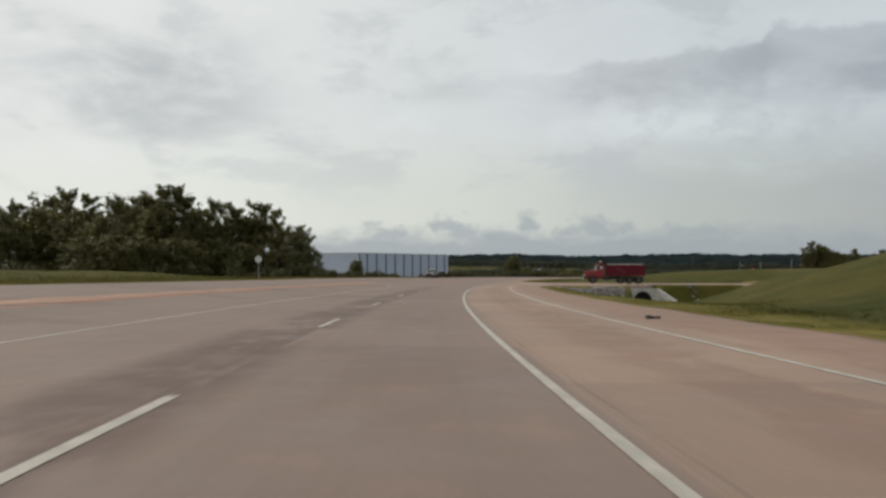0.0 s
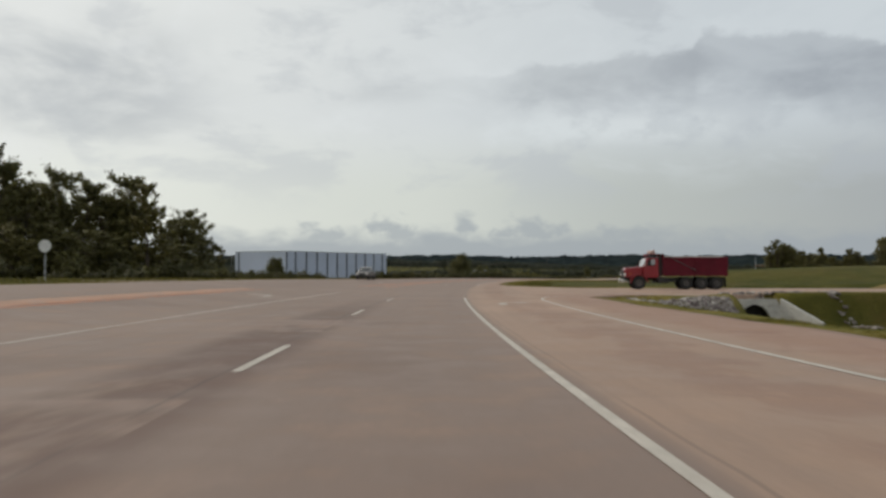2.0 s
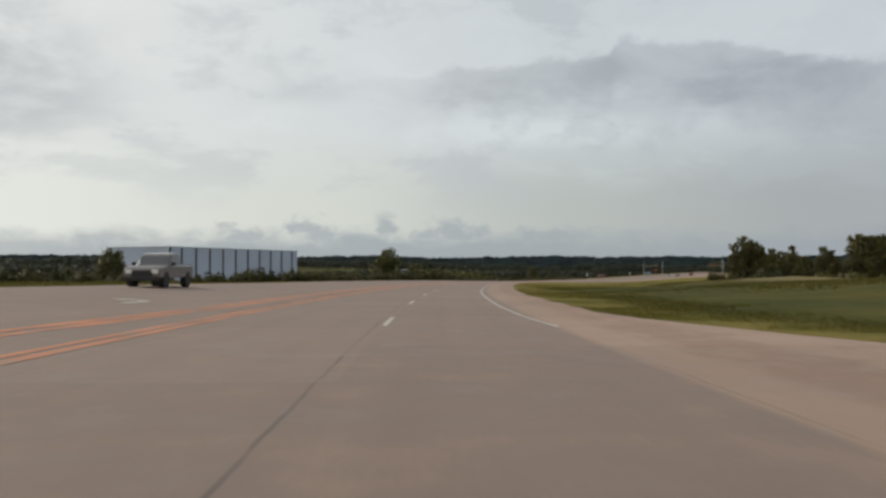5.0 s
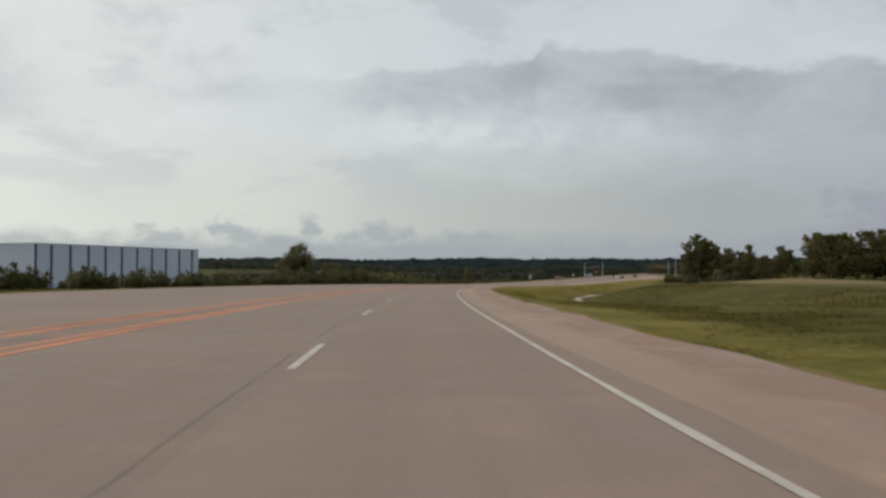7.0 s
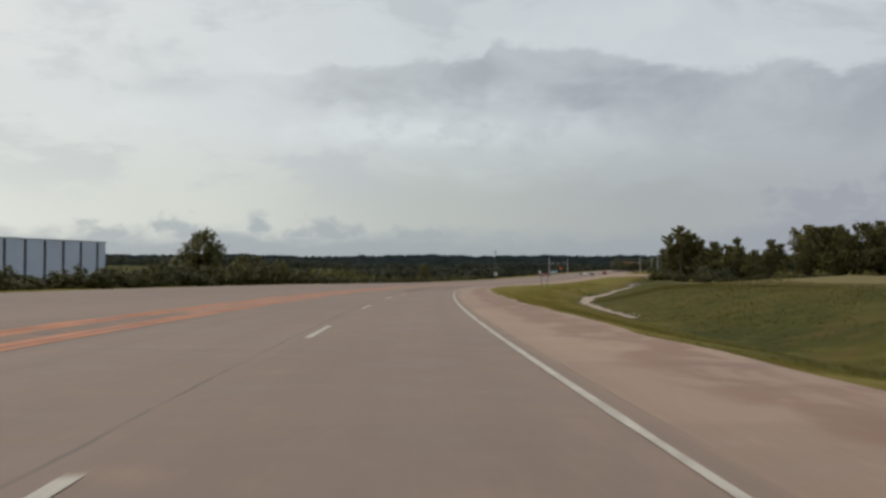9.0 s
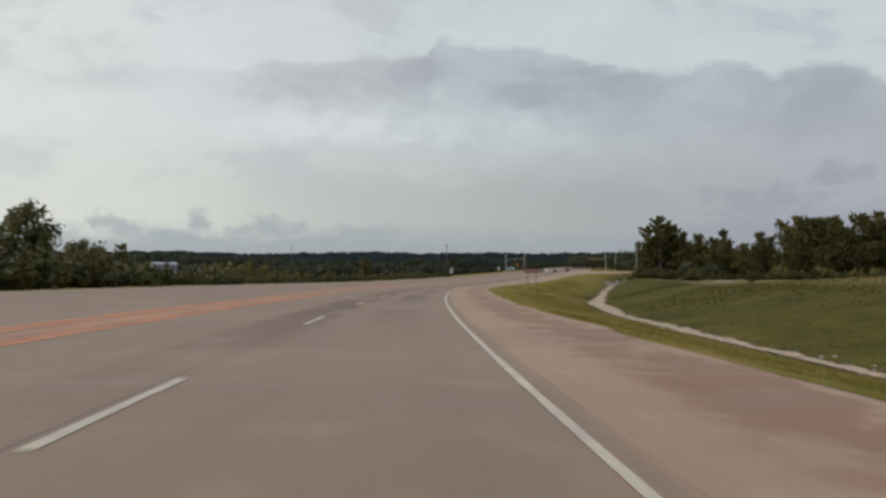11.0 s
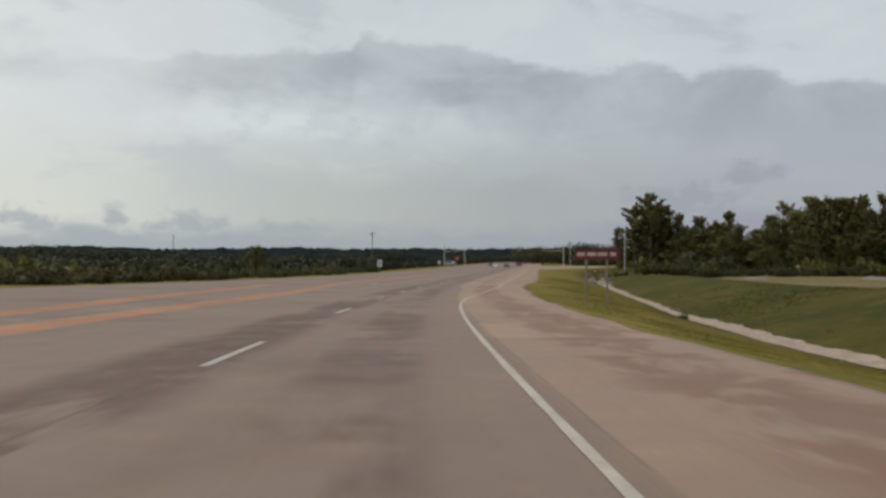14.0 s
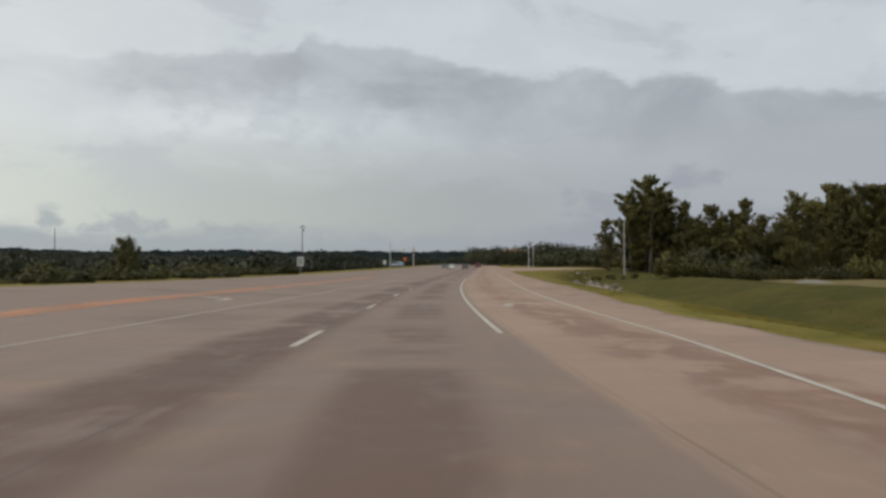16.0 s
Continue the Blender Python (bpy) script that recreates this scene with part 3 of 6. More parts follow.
def near(x, y):
    """The road's nearest metre and the distance from its line."""
    x, y = np.atleast_1d(np.asarray(x, float)), np.atleast_1d(np.asarray(y, float))
    k = np.argmin((A_X[None, :] - x[:, None]) ** 2 + (A_Y[None, :] - y[:, None]) ** 2, 1)
    h = A_HEAD[k]
    dx, dy = x - A_X[k], y - A_Y[k]
    return S_AXIS[k] - np.sin(h) * dx + np.cos(h) * dy, np.cos(h) * dx + np.sin(h) * dy


def at_xy(x, y, lift=0.0):
    s, d = near(x, y)
    return at(float(s[0]), float(d[0]), lift)


def raw_mesh(name, verts, faces, mat, smooth_shade=False):
    me = bpy.data.meshes.new(name)
    me.from_pydata([tuple(v) for v in np.asarray(verts).tolist()] if not isinstance(verts, list) else verts, [], faces if isinstance(faces, list) else faces.tolist())
    me.materials.append(mat)
    if smooth_shade:
        me.polygons.foreach_set("use_smooth", [True] * len(me.polygons))
    me.update()
    return me


def soften(me, normals):
    """Shades loose leaves as parts of one rounded mass."""
    normals = normals / (np.linalg.norm(normals, axis=1, keepdims=True) + 1e-9)
    me.polygons.foreach_set("use_smooth", [True] * len(me.polygons))
    me.normals_split_custom_set_from_vertices(np.repeat(normals, 3, 0).tolist())
    me.update()


def face_out(tri, out):
    """Turns each triangle of (n, 3, 3) so that its face looks along out."""
    n = np.cross(tri[:, 1] - tri[:, 0], tri[:, 2] - tri[:, 0])
    flip = (n * out).sum(1) < 0
    tri[flip] = tri[flip][:, [0, 2, 1]]
    return tri


def grid_faces(rows, cols):
    i = np.arange((rows - 1) * (cols - 1))
    a = (i // (cols - 1)) * cols + i % (cols - 1)
    return np.stack([a, a + 1, a + cols + 1, a + cols], 1)


# ---- ground ----
gs = np.concatenate([np.arange(-200, 60, 4), np.arange(60, 99, 1.5), np.arange(99, 112, 0.35), np.arange(112, 170, 1.5), np.arange(170, 520, 3), np.arange(520, 760, 5), np.arange(760, 1400, 12)]).astype(float)
g_left = np.array([-1500, -700, -400, -250, -160, -110, -80, -62, -50, -43, -37, -32, -28, -25, -22.5, -21, -20, -19.4, -19.0, -18.6])
g_right = np.concatenate([np.arange(0, 6.5, 0.5), np.array([7, 8, 9, 10, 11, 11.6, 11.9, 12.2, 13.2, 14.2, 15.2, 15.5, 15.8, 16.5, 17.2, 18, 19.5, 21, 22.5, 24, 26, 28, 30.5, 33, 36, 40, 50, 62, 80, 110, 150, 220, 320, 430])])
rows_v, ground_uv = [], []
for s in gs:
    e = float(right_edge(s))
    d = np.concatenate([g_left, [-12, -5, 0, e - 1.0, e - 0.3], e + g_right])
    x, y, z = place(np.full_like(d, s), d)
    ground_uv.append(np.stack([np.clip(np.where(d > 0, d - float(mouth(s)), np.minimum(LEFT_EDGE - d, 25)), -10, 90) / 100, np.full_like(d, s / 2000)], 1))
    under = (d > left_mouth(s) + 0.2) & (d < mouth(s) - 0.15)
    z = np.where(under, place(np.full_like(d, s), d, on="road")[2] - 0.35, z)
    calm = 1 - 0.85 * np.exp(-((d - ditch_line(s)) / 3.0) ** 2)
    z = z + np.where(under, 0, calm * np.array([0.10 * noise.noise((float(a) * 0.2, float(b) * 0.2, 0.0)) + 0.3 * noise.noise((float(a) * 0.03, float(b) * 0.03, 5.0)) * min(1, max(0, float(c) - e - 5) / 20) for a, b, c in zip(x, y, d)]))
    rows_v.append(np.stack([x, y, z], 1))
cols = rows_v[0].shape[0]
verts = np.concatenate(rows_v)
plain = np.array([(-6000, -3000, -9), (6000, -3000, -9), (6000, 7000, -9), (-6000, 7000, -9)], float)
faces = grid_faces(len(gs), cols).tolist() + [[len(verts) + k for k in range(4)]]
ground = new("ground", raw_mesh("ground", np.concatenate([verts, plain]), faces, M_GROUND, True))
lay = ground.data.uv_layers.new(name="verge")
lv = np.zeros(len(ground.data.loops), int)
ground.data.loops.foreach_get("vertex_index", lv)
lay.data.foreach_set("uv", np.concatenate(ground_uv + [np.full((4, 2), 0.9)])[lv].astype(np.float32).ravel())
tagged(ground, "rough green and straw coloured grass verge and fields", "ground", kind="structure")

# ---- road ----
rs = np.concatenate([np.arange(-200, -20, 4), np.arange(-20, 84, 1.0), np.arange(84, 104, 1.0), np.arange(104, 112, 0.25), np.arange(112, 124, 1.0), np.arange(124, 130, 0.25), np.arange(130, 166, 1.5),
                     np.arange(166, 524, 1.0), np.arange(524, 584, 1.0), np.arange(584, 760, 2.5), np.arange(760, 1396, 12)]).astype(float)
fixed = np.array([-15, -11, -7.5, -5.0, -2, 0, 2, 3.5, 4.5, 5.6])
rows_v, uvs = [], []
for s in rs:
    m_end = float(mouth(s))
    l_end = float(left_mouth(s))
    d = np.concatenate([[l_end - 0.2], np.linspace(l_end, -15.0, 6)[:-1], fixed, np.linspace(5.6, m_end, 12)[1:], [m_end + 0.12]])
    x, y, z = place(np.full_like(d, s), d, on="road")
    z[0] -= 0.5
    z[-1] -= 0.5
    rows_v.append(np.stack([x, y, z], 1))
    uvs.append(np.stack([(d + 100) / 200, np.full_like(d, s / 2000)], 1))
cols = rows_v[0].shape[0]
me = raw_mesh("road", np.concatenate(rows_v), grid_faces(len(rs), cols).tolist(), M_ROAD, True)
uv_all = np.concatenate(uvs)
layer = me.uv_layers.new(name="road")
loop_v = np.zeros(len(me.loops), int)
me.loops.foreach_get("vertex_index", loop_v)
layer.data.foreach_set("uv", uv_all[loop_v].astype(np.float32).ravel())
road = tagged(new("road", me), "worn grey and tan concrete highway with brown mud stains", "road", kind="structure")


def stripe(name, pts, width, mat, label, ds=2.5, ragged=0.004, lift=0.006):
    """A painted line through (s, d) points, 4 mm over the concrete."""
    ss = np.array([p[0] for p in pts], float)
    dd = np.array([p[1] for p in pts], float)
    n = max(2, int(np.hypot(np.diff(ss), np.diff(dd)).sum() / ds) + 1)
    k = np.concatenate([[0], np.cumsum(np.hypot(np.diff(ss), np.diff(dd)))])
    q = np.linspace(0, k[-1], n)
    s, d = np.interp(q, k, ss), np.interp(q, k, dd)
    if len(pts) > 3:
        pad = 2
        s = np.convolve(np.pad(s, pad, mode="reflect", reflect_type="odd"), np.ones(5) / 5, "valid") if n > 6 else s
        d = np.convolve(np.pad(d, pad, mode="reflect", reflect_type="odd"), np.ones(5) / 5, "valid") if n > 6 else d
    ts, td = np.gradient(s), np.gradient(d)
    ln = np.hypot(ts, td)
    ns, nd = -td / ln, ts / ln
    rng = np.random.default_rng(int(abs(pts[0][0]) * 7 + abs(pts[0][1]) * 13))
    w = width / 2 + rng.normal(0, ragged, n)
    a = np.stack(place(s + ns * w, d + nd * w, lift, "road"), 1)
    b = np.stack(place(s - ns * w, d - nd * w, lift, "road"), 1)
    v = np.stack([b, a], 1).reshape(-1, 3)
    ob = new(name, raw_mesh(name, v, grid_faces(n, 2).tolist(), mat))
    return tagged(ob, label, "road marking", kind="structure")


dash_at = [n * 14.335 for n in range(-3, 34) if n not in (7, 8, 9)]
for s0 in dash_at:
    off = float(np.interp(s0, [0, 40, 140, 160, 245, 300, 330, 400, 430, 445], [-0.03, -0.05, 0.03, 0.07, 0.13, -0.05, -0.1, 0.0, 0.09, 0.13]))
    tagged(stripe("lane_dash", [(s0, off), (s0 + 3.75, off)], 0.125, M_WHITE, "worn white lane dash", 1.2), group="lane dashes")
stripe("lane_line", [(-200, 3.55), (91, 3.55)], 0.115, M_WHITE, "solid white line beside the turning lane")
stripe("edge_line", [(-200, 6.95), (74, 6.97), (84, 7.05), (88, 7.15), (90.5, 7.4), (93, 8.1), (95, 9.0), (97.5, 10.6), (100, 12.8), (103, 16.5), (106.5, 21), (110, 27), (112, 40)], 0.13, M_WHITE, "white edge line curving into the side road", 1.0)
stripe("edge_line", [(143, 3.8), (147, 3.55), (155, 3.42), (182, 3.4), (195, 3.54), (215, 3.58), (383, 3.6), (392, 3.68), (398, 3.85), (403.5, 4.2), (408.6, 4.62), (411, 4.85), (416, 5.4), (422, 5.72), (425, 6.0), (429, 6.38), (433, 6.66), (440, 6.88)], 0.095, M_WHITE, "white edge line swinging out to a turning lane", 1.0)
stripe("edge_line", [(440, 6.88), (458, 7.4), (480, 8.0), (502, 8.5), (522, 8.7), (560, 8.7), (610, 8.6)], 0.115, M_WHITE, "white edge line of the turning lane", 2.0)
stripe("lane_line", [(433, 3.55), (466, 3.55)], 0.115, M_WHITE, "short solid white lane line")
stripe("lane_line", [(466.5, 3.55), (529, 3.55)], 0.115, M_WHITE, "solid white lane line")
stripe("lane_line", [(-200, -4.75), (104, -4.75)], 0.11, M_WHITE, "thin white line of the left turning lane")
stripe("lane_line", [(430, -4.35), (530, -4.35)], 0.11, M_FAINT, "thin white line of the left turning lane")
for off in (0.0, 0.42):
    stripe("centre_line", [(-200, -9.0 - off), (70, -9.0 - off), (100, -9.0 - off)], 0.15, M_ORANGE, "faded orange centre line", ragged=0.03)
    stripe("centre_line", [(128, -4.35 - off), (165, -4.3 - off), (215, -4.1 - off), (330, -4.1 - off), (380, -5.3 - off), (406, -5.7 - off), (418, -6.2 - off), (445, -8.4 - off), (530, -8.7 - off)], 0.26, M_ORANGE, "faded orange centre line", ragged=0.035)
    stripe("centre_line", [(128, -6.6 - off), (150, -5.85 - off), (170, -5.8 - off), (215, -5.6 - off), (330, -5.6 - off), (375, -7.0 - off), (400, -9.0 - off), (428, -11.0 - off)], 0.26, M_ORANGE, "faded orange centre line", ragged=0.035)
stripe("seal_strip", [(-200, -10.1), (40, -10.1), (100, -9.9)], 1.0, material("faded_orange_smear", (0.36, 0.20, 0.125), 0.8, vary=0.2, scale=0.4, fine=9, spot=(0.27, 0.19, 0.15)), "broad faded orange smear beside the centre line", ragged=0.12, lift=0.003)
M_SMEAR = material("yellowish_orange_smear", (0.315, 0.168, 0.100), 0.8, vary=0.25, scale=0.35, fine=9, spot=(0.25, 0.175, 0.135))
stripe("seal_strip", [(336, -4.5), (380, -5.6), (406, -6.0), (418, -6.5), (445, -8.7), (530, -9.0)], 1.15, M_SMEAR, "broad yellowish smear along the centre line", ragged=0.05, lift=0.003)
stripe("seal_strip", [(336, -6.0), (375, -7.5), (400, -9.4), (428, -11.3)], 1.0, M_SMEAR, "broad yellowish smear along the centre line", ragged=0.05, lift=0.003)
M_BROWN_SEAL = material("brown_worn_seal", (0.205, 0.135, 0.100), 0.8, vary=0.25, scale=0.5, fine=9, spot=(0.26, 0.15, 0.10))
stripe("seal_strip", [(150, -5.05), (255, -5.05)], 0.62, M_BROWN_SEAL, "worn brown strip between the centre lines", ragged=0.06, lift=0.003)
stripe("seal_strip", [(255, -5.05), (335, -5.05)], 0.62, material("dusty_orange_smear", (0.36, 0.175, 0.105), 0.8, vary=0.25, scale=0.5, fine=9, spot=(0.27, 0.18, 0.14)), "brown and orange smear between the centre lines", ragged=0.06, lift=0.003)
stripe("seal_strip", [(150, -5.81), (330, -5.81)], 0.2, M_RUST, "rust brown strip between two orange lines", lift=0.0045)
stripe("seal_strip", [(130, -4.31), (335, -4.31)], 0.2, M_RUST, "rust brown strip between two orange lines", lift=0.0045)
stripe("edge_line", [(-200, -16.6), (500, -16.6)], 0.1, M_FAINT, "worn white edge line of the opposite lanes")


def arrow(s0, d0, hook, label):
    """A turn arrow: a shaft that bends to one side and ends in a head."""
    outline = [(-1.3, -0.12), (0.35, -0.12), (0.6, 0.02), (0.7, 0.3), (0.7, 0.5), (0.4, 0.5), (0.95, 1.15), (1.55, 0.5), (1.15, 0.5), (1.1, 0.1), (0.85, -0.25), (0.45, -0.42), (-1.3, -0.42)]
    pts = [place(s0 + a * 1.15, d0 + b * hook, 0.006, "road") for a, b in outline]
    bm = bmesh.new()
    f = bm.faces.new([bm.verts.new([float(c) for c in p]) for p in pts])
    bmesh.ops.triangulate(bm, faces=[f])
    bmesh.ops.recalc_face_normals(bm, faces=bm.faces)
    me = bpy.data.meshes.new("turn_arrow")
    bm.to_mesh(me)
    bm.free()
    me.materials.append(M_FAINT)
    return tagged(new("turn_arrow", me), label, "road marking", kind="structure")


arrow(81.8, 5.2, 1.0, "worn white turn arrow in the right lane")
arrow(90.5, -6.7, -1.0, "worn white turn arrow in the left lane")
arrow(153.0, -9.0, -1.0, "worn white turn arrow in the opposite lanes")
arrow(448, 5.2, 1.0, "worn white turn arrow in the right lane")
arrow(452, -6.6, -1.0, "worn white turn arrow in the left lane")


# ---- building blocks ----
def part(name, bm, mat, parent, label=""):
    me = bpy.data.meshes.new(name)
    bm.normal_update()
    bm.to_mesh(me)
    bm.free()
    for x in mat if isinstance(mat, (list, tuple)) else [mat]:
        me.materials.append(x)
    ob = new(name, me)
    ob.parent = parent
    if label:
        tagged(ob, label)
    return ob


def box(bm, x0, y0, z0, x1, y1, z1, bevel=0.0, m=None):
    r = bmesh.ops.create_cube(bm, size=1.0)
    vs = r["verts"]
    for v in vs:
        v.co = Vector(((x0 + x1) / 2 + v.co.x * (x1 - x0), (y0 + y1) / 2 + v.co.y * (y1 - y0), (z0 + z1) / 2 + v.co.z * (z1 - z0)))
    if bevel:
        es = list({e for v in vs for e in v.link_edges})
        r2 = bmesh.ops.bevel(bm, geom=es, offset=bevel, segments=2, affect="EDGES", profile=0.5)
        vs = list({v for f in r2["faces"] for v in f.verts} | {v for v in vs if v.is_valid})
    if m is not None:
        bmesh.ops.transform(bm, matrix=m, verts=[v for v in vs if v.is_valid])
    return vs


def rod(bm, a, b, r0, r1=None, sides=8):
    """A tapered round bar from a to b."""
    a, b = Vector(a), Vector(b)
    r1 = r0 if r1 is None else r1
    m = Matrix.Translation((a + b) / 2) @ (b - a).to_track_quat("Z", "Y").to_matrix().to_4x4()
    return bmesh.ops.create_cone(bm, cap_ends=True, segments=sides, radius1=r0, radius2=r1, depth=(b - a).length, matrix=m)["verts"]


def boxes(*dims, bevel=0.0):
    bm = bmesh.new()
    for dim in dims:
        box(bm, *dim, bevel=bevel)
    return bm


def thing(name, m, label, category, group="", kind=""):
    ob = new(name)
    ob.matrix_world = m
    return tagged(ob, label, category, group, kind)


# ---- trees ----
def leaf_cloud(rng, lobes, count, size):
    """Loose leaves in sprays: each lobe is (centre, reach along its twig, twig direction, girth)."""
    c0 = np.array([l[0] for l in lobes])
    ax = np.array([l[2] for l in lobes])
    ax = ax / (np.linalg.norm(ax, axis=1, keepdims=True) + 1e-9)
    reach, girth = np.array([l[1] for l in lobes]), np.array([l[3] for l in lobes])
    weights = reach * girth
    pick = rng.choice(len(lobes), count, p=weights / weights.sum())
    v = rng.normal(size=(count, 3))
    v /= np.linalg.norm(v, axis=1, keepdims=True)
    rad = rng.uniform(0.05, 1.0, count) ** 0.6 * np.where(rng.random(count) < 0.10, 1.35, 1.0)
    lengthwise = (v * ax[pick]).sum(1)
    c = c0[pick] + (v * girth[pick][:, None] + ax[pick] * (lengthwise * (reach - girth)[pick])[:, None]) * rad[:, None]
    nrm = v + rng.normal(scale=0.6, size=(count, 3)) + np.array([0, 0, 0.3])
    nrm /= np.linalg.norm(nrm, axis=1, keepdims=True)
    t = np.cross(nrm, rng.normal(size=(count, 3)))
    t /= np.linalg.norm(t, axis=1, keepdims=True) + 1e-9
    b = np.cross(nrm, t)
    sz = size * rng.uniform(0.55, 1.35, count)[:, None]
    bend = nrm * sz * 0.25
    q = np.stack([c - t * sz * 0.6 - b * sz * 0.44 - bend, c - t * sz * 0.6 + b * sz * 0.44 - bend, c + t * sz * 0.85], 1)
    middle = c0.mean(0)
    out = (c - middle) / (np.abs(c - middle).max(0) + 1e-6) + v * 0.7 + nrm * 0.6 + np.array([0, 0, 0.25])
    q = face_out(q, out).reshape(-1, 3)
    f = np.arange(count * 3).reshape(-1, 3)
    return q, f, out


def make_tree(seed, height, spread, count, size, leaf, label, low=0.05, columns=1, open_=0.0, puff=1.0):
    """A trunk (or several) with rising limbs; leaves in sprays along the limbs and in thin tips above them."""
    rng = np.random.default_rng(seed)
    root = thing("tree", Matrix.Identity(4), label, "tree")
    bm = bmesh.new()
    lobes = []
    for c in range(columns):
        ox, oy = (rng.uniform(-spread * 0.55, spread * 0.55, 2) if columns > 1 else (0.0, 0.0))
        hh = height * (0.97 if c == 0 else rng.uniform(0.62, 0.9))
        prev = Vector((ox * 0.3, oy * 0.3, -0.4))
        n = 9
        for k in range(n):
            f = (k + 1) / n
            p = Vector((ox * f + rng.normal(0, 0.05) * hh * f * 0.4, oy * f + rng.normal(0, 0.05) * hh * f * 0.4, hh * 0.97 * f))
            r0 = 0.020 * hh * (1 - k / n) + 0.025
            rod(bm, prev, p, r0, 0.020 * hh * (1 - f) + 0.025, 6)
            prev = p
            if f <= low:
                continue
            wide = spread * (0.42 + 0.75 * math.sin(math.pi * min(1, max(0, (f - low) / (1.02 - low))) ** 0.75)) * (0.72 if columns > 1 else 0.85)
            for _ in range(4):
                if rng.random() < open_:
                    continue
                ang = rng.uniform(0, 6.283)
                reach = wide * rng.uniform(0.45, 1.1)
                way = Vector((math.cos(ang), math.sin(ang), rng.uniform(0.25, 1.1) if f > 0.35 else rng.uniform(-0.15, 0.5)))
                tip = p + way * reach
                rod(bm, p, tip, r0 * 0.4, 0.015, 3)
                girth = spread * rng.uniform(0.13, 0.24) * puff
                lobes.append((tuple(p.lerp(tip, 0.62)), girth * rng.uniform(1.2, 2.0), tuple(way), girth))
                # sprays that leave the limb at its end
                for _ in range(2):
                    w2 = Vector((way.x + rng.normal(0, 0.6), way.y + rng.normal(0, 0.6), rng.uniform(0.1, 1.5)))
                    g2 = girth * rng.uniform(0.40, 0.75)
                    lobes.append((tuple(tip + w2 * g2 * 0.7), g2 * rng.uniform(1.3, 2.4), tuple(w2), g2))
        for _ in range(9):
            w2 = Vector((rng.normal(0, 0.35), rng.normal(0, 0.35), 1.0))
            g2 = spread * rng.uniform(0.07, 0.15)
            lobes.append((tuple(prev + w2 * rng.uniform(0.0, 0.085) * hh + Vector((rng.normal(0, 0.12) * spread, rng.normal(0, 0.12) * spread, 0))), hh * rng.uniform(0.04, 0.07), tuple(w2), g2))
    part("trunk", bm, M_BARK, root, "grey-brown trunk and limbs")
    q, f, out = leaf_cloud(rng, lobes, count, size)
    crown = new("crown", raw_mesh("crown", q, f, leaf))
    soften(crown.data, out)
    crown.parent = root
    return root


def make_bush(seed, width, height, count, size, leaf, label, ball=0):
    rng = np.random.default_rng(seed)
    root = thing("bush", Matrix.Identity(4), label, "bush")
    bm = bmesh.new()
    lobes = []
    for _ in range(16):
        a, r = rng.uniform(0, 6.283), width * 0.5 * math.sqrt(rng.uniform(0, 1)) * 0.85
        top = height * rng.uniform(0.40, 0.9) * (1 - 0.4 * r / (width * 0.5))
        rod(bm, (0, 0, -0.35), (r * math.cos(a), r * math.sin(a), top), 0.05, 0.015, 4)
        way = (0.5 * math.cos(a), 0.5 * math.sin(a), 1.0)
        lobes.append(((r * math.cos(a), r * math.sin(a), top * 0.55), top * 0.55, way, width * rng.uniform(0.10, 0.19)))
        lobes.append(((r * math.cos(a) * 1.05, r * math.sin(a) * 1.05, top * 0.98), top * 0.22, way, width * rng.uniform(0.03, 0.07)))
    for _ in range(ball):
        v = Vector(rng.normal(size=3)).normalized() * rng.uniform(0.2, 1.0) ** 0.5
        p = Vector((v.x * width * 0.36, v.y * width * 0.36, height * (0.60 + 0.33 * v.z)))
        rod(bm, (0, 0, height * 0.25), p, 0.04, 0.012, 3)
        lobes.append((tuple(p), width * rng.uniform(0.10, 0.20), (v.x, v.y, v.z + 0.6), width * rng.uniform(0.08, 0.13)))
    part("stem", bm, M_BARK, root, "thin brown stems")
    q, f, out = leaf_cloud(rng, lobes, count, size)
    q[:, 2] = np.maximum(q[:, 2], -0.1)
    crown = new("crown", raw_mesh("crown", q, f, leaf))
    soften(crown.data, out)
    crown.parent = root
    return root


def planter(protos):
    used = [False] * len(protos)

    def plant(k, s, d, size=1.0, lift=-0.1, label="", group="", stretch=1.0):
        proto = protos[k % len(protos)]
        k = k % len(protos)
        m = at(s, d, lift, (s * 37 + d * 91) % 360)
        if used[k]:
            ob = copy_thing(proto, m)
            ob.scale = (size, size, size * stretch)
        else:
            used[k] = True
            ob = proto
            ob.matrix_basis = m
            ob.scale = (size, size, size * stretch)
        if label or group:
            tagged(ob, label, group=group)
        return ob

    return plant


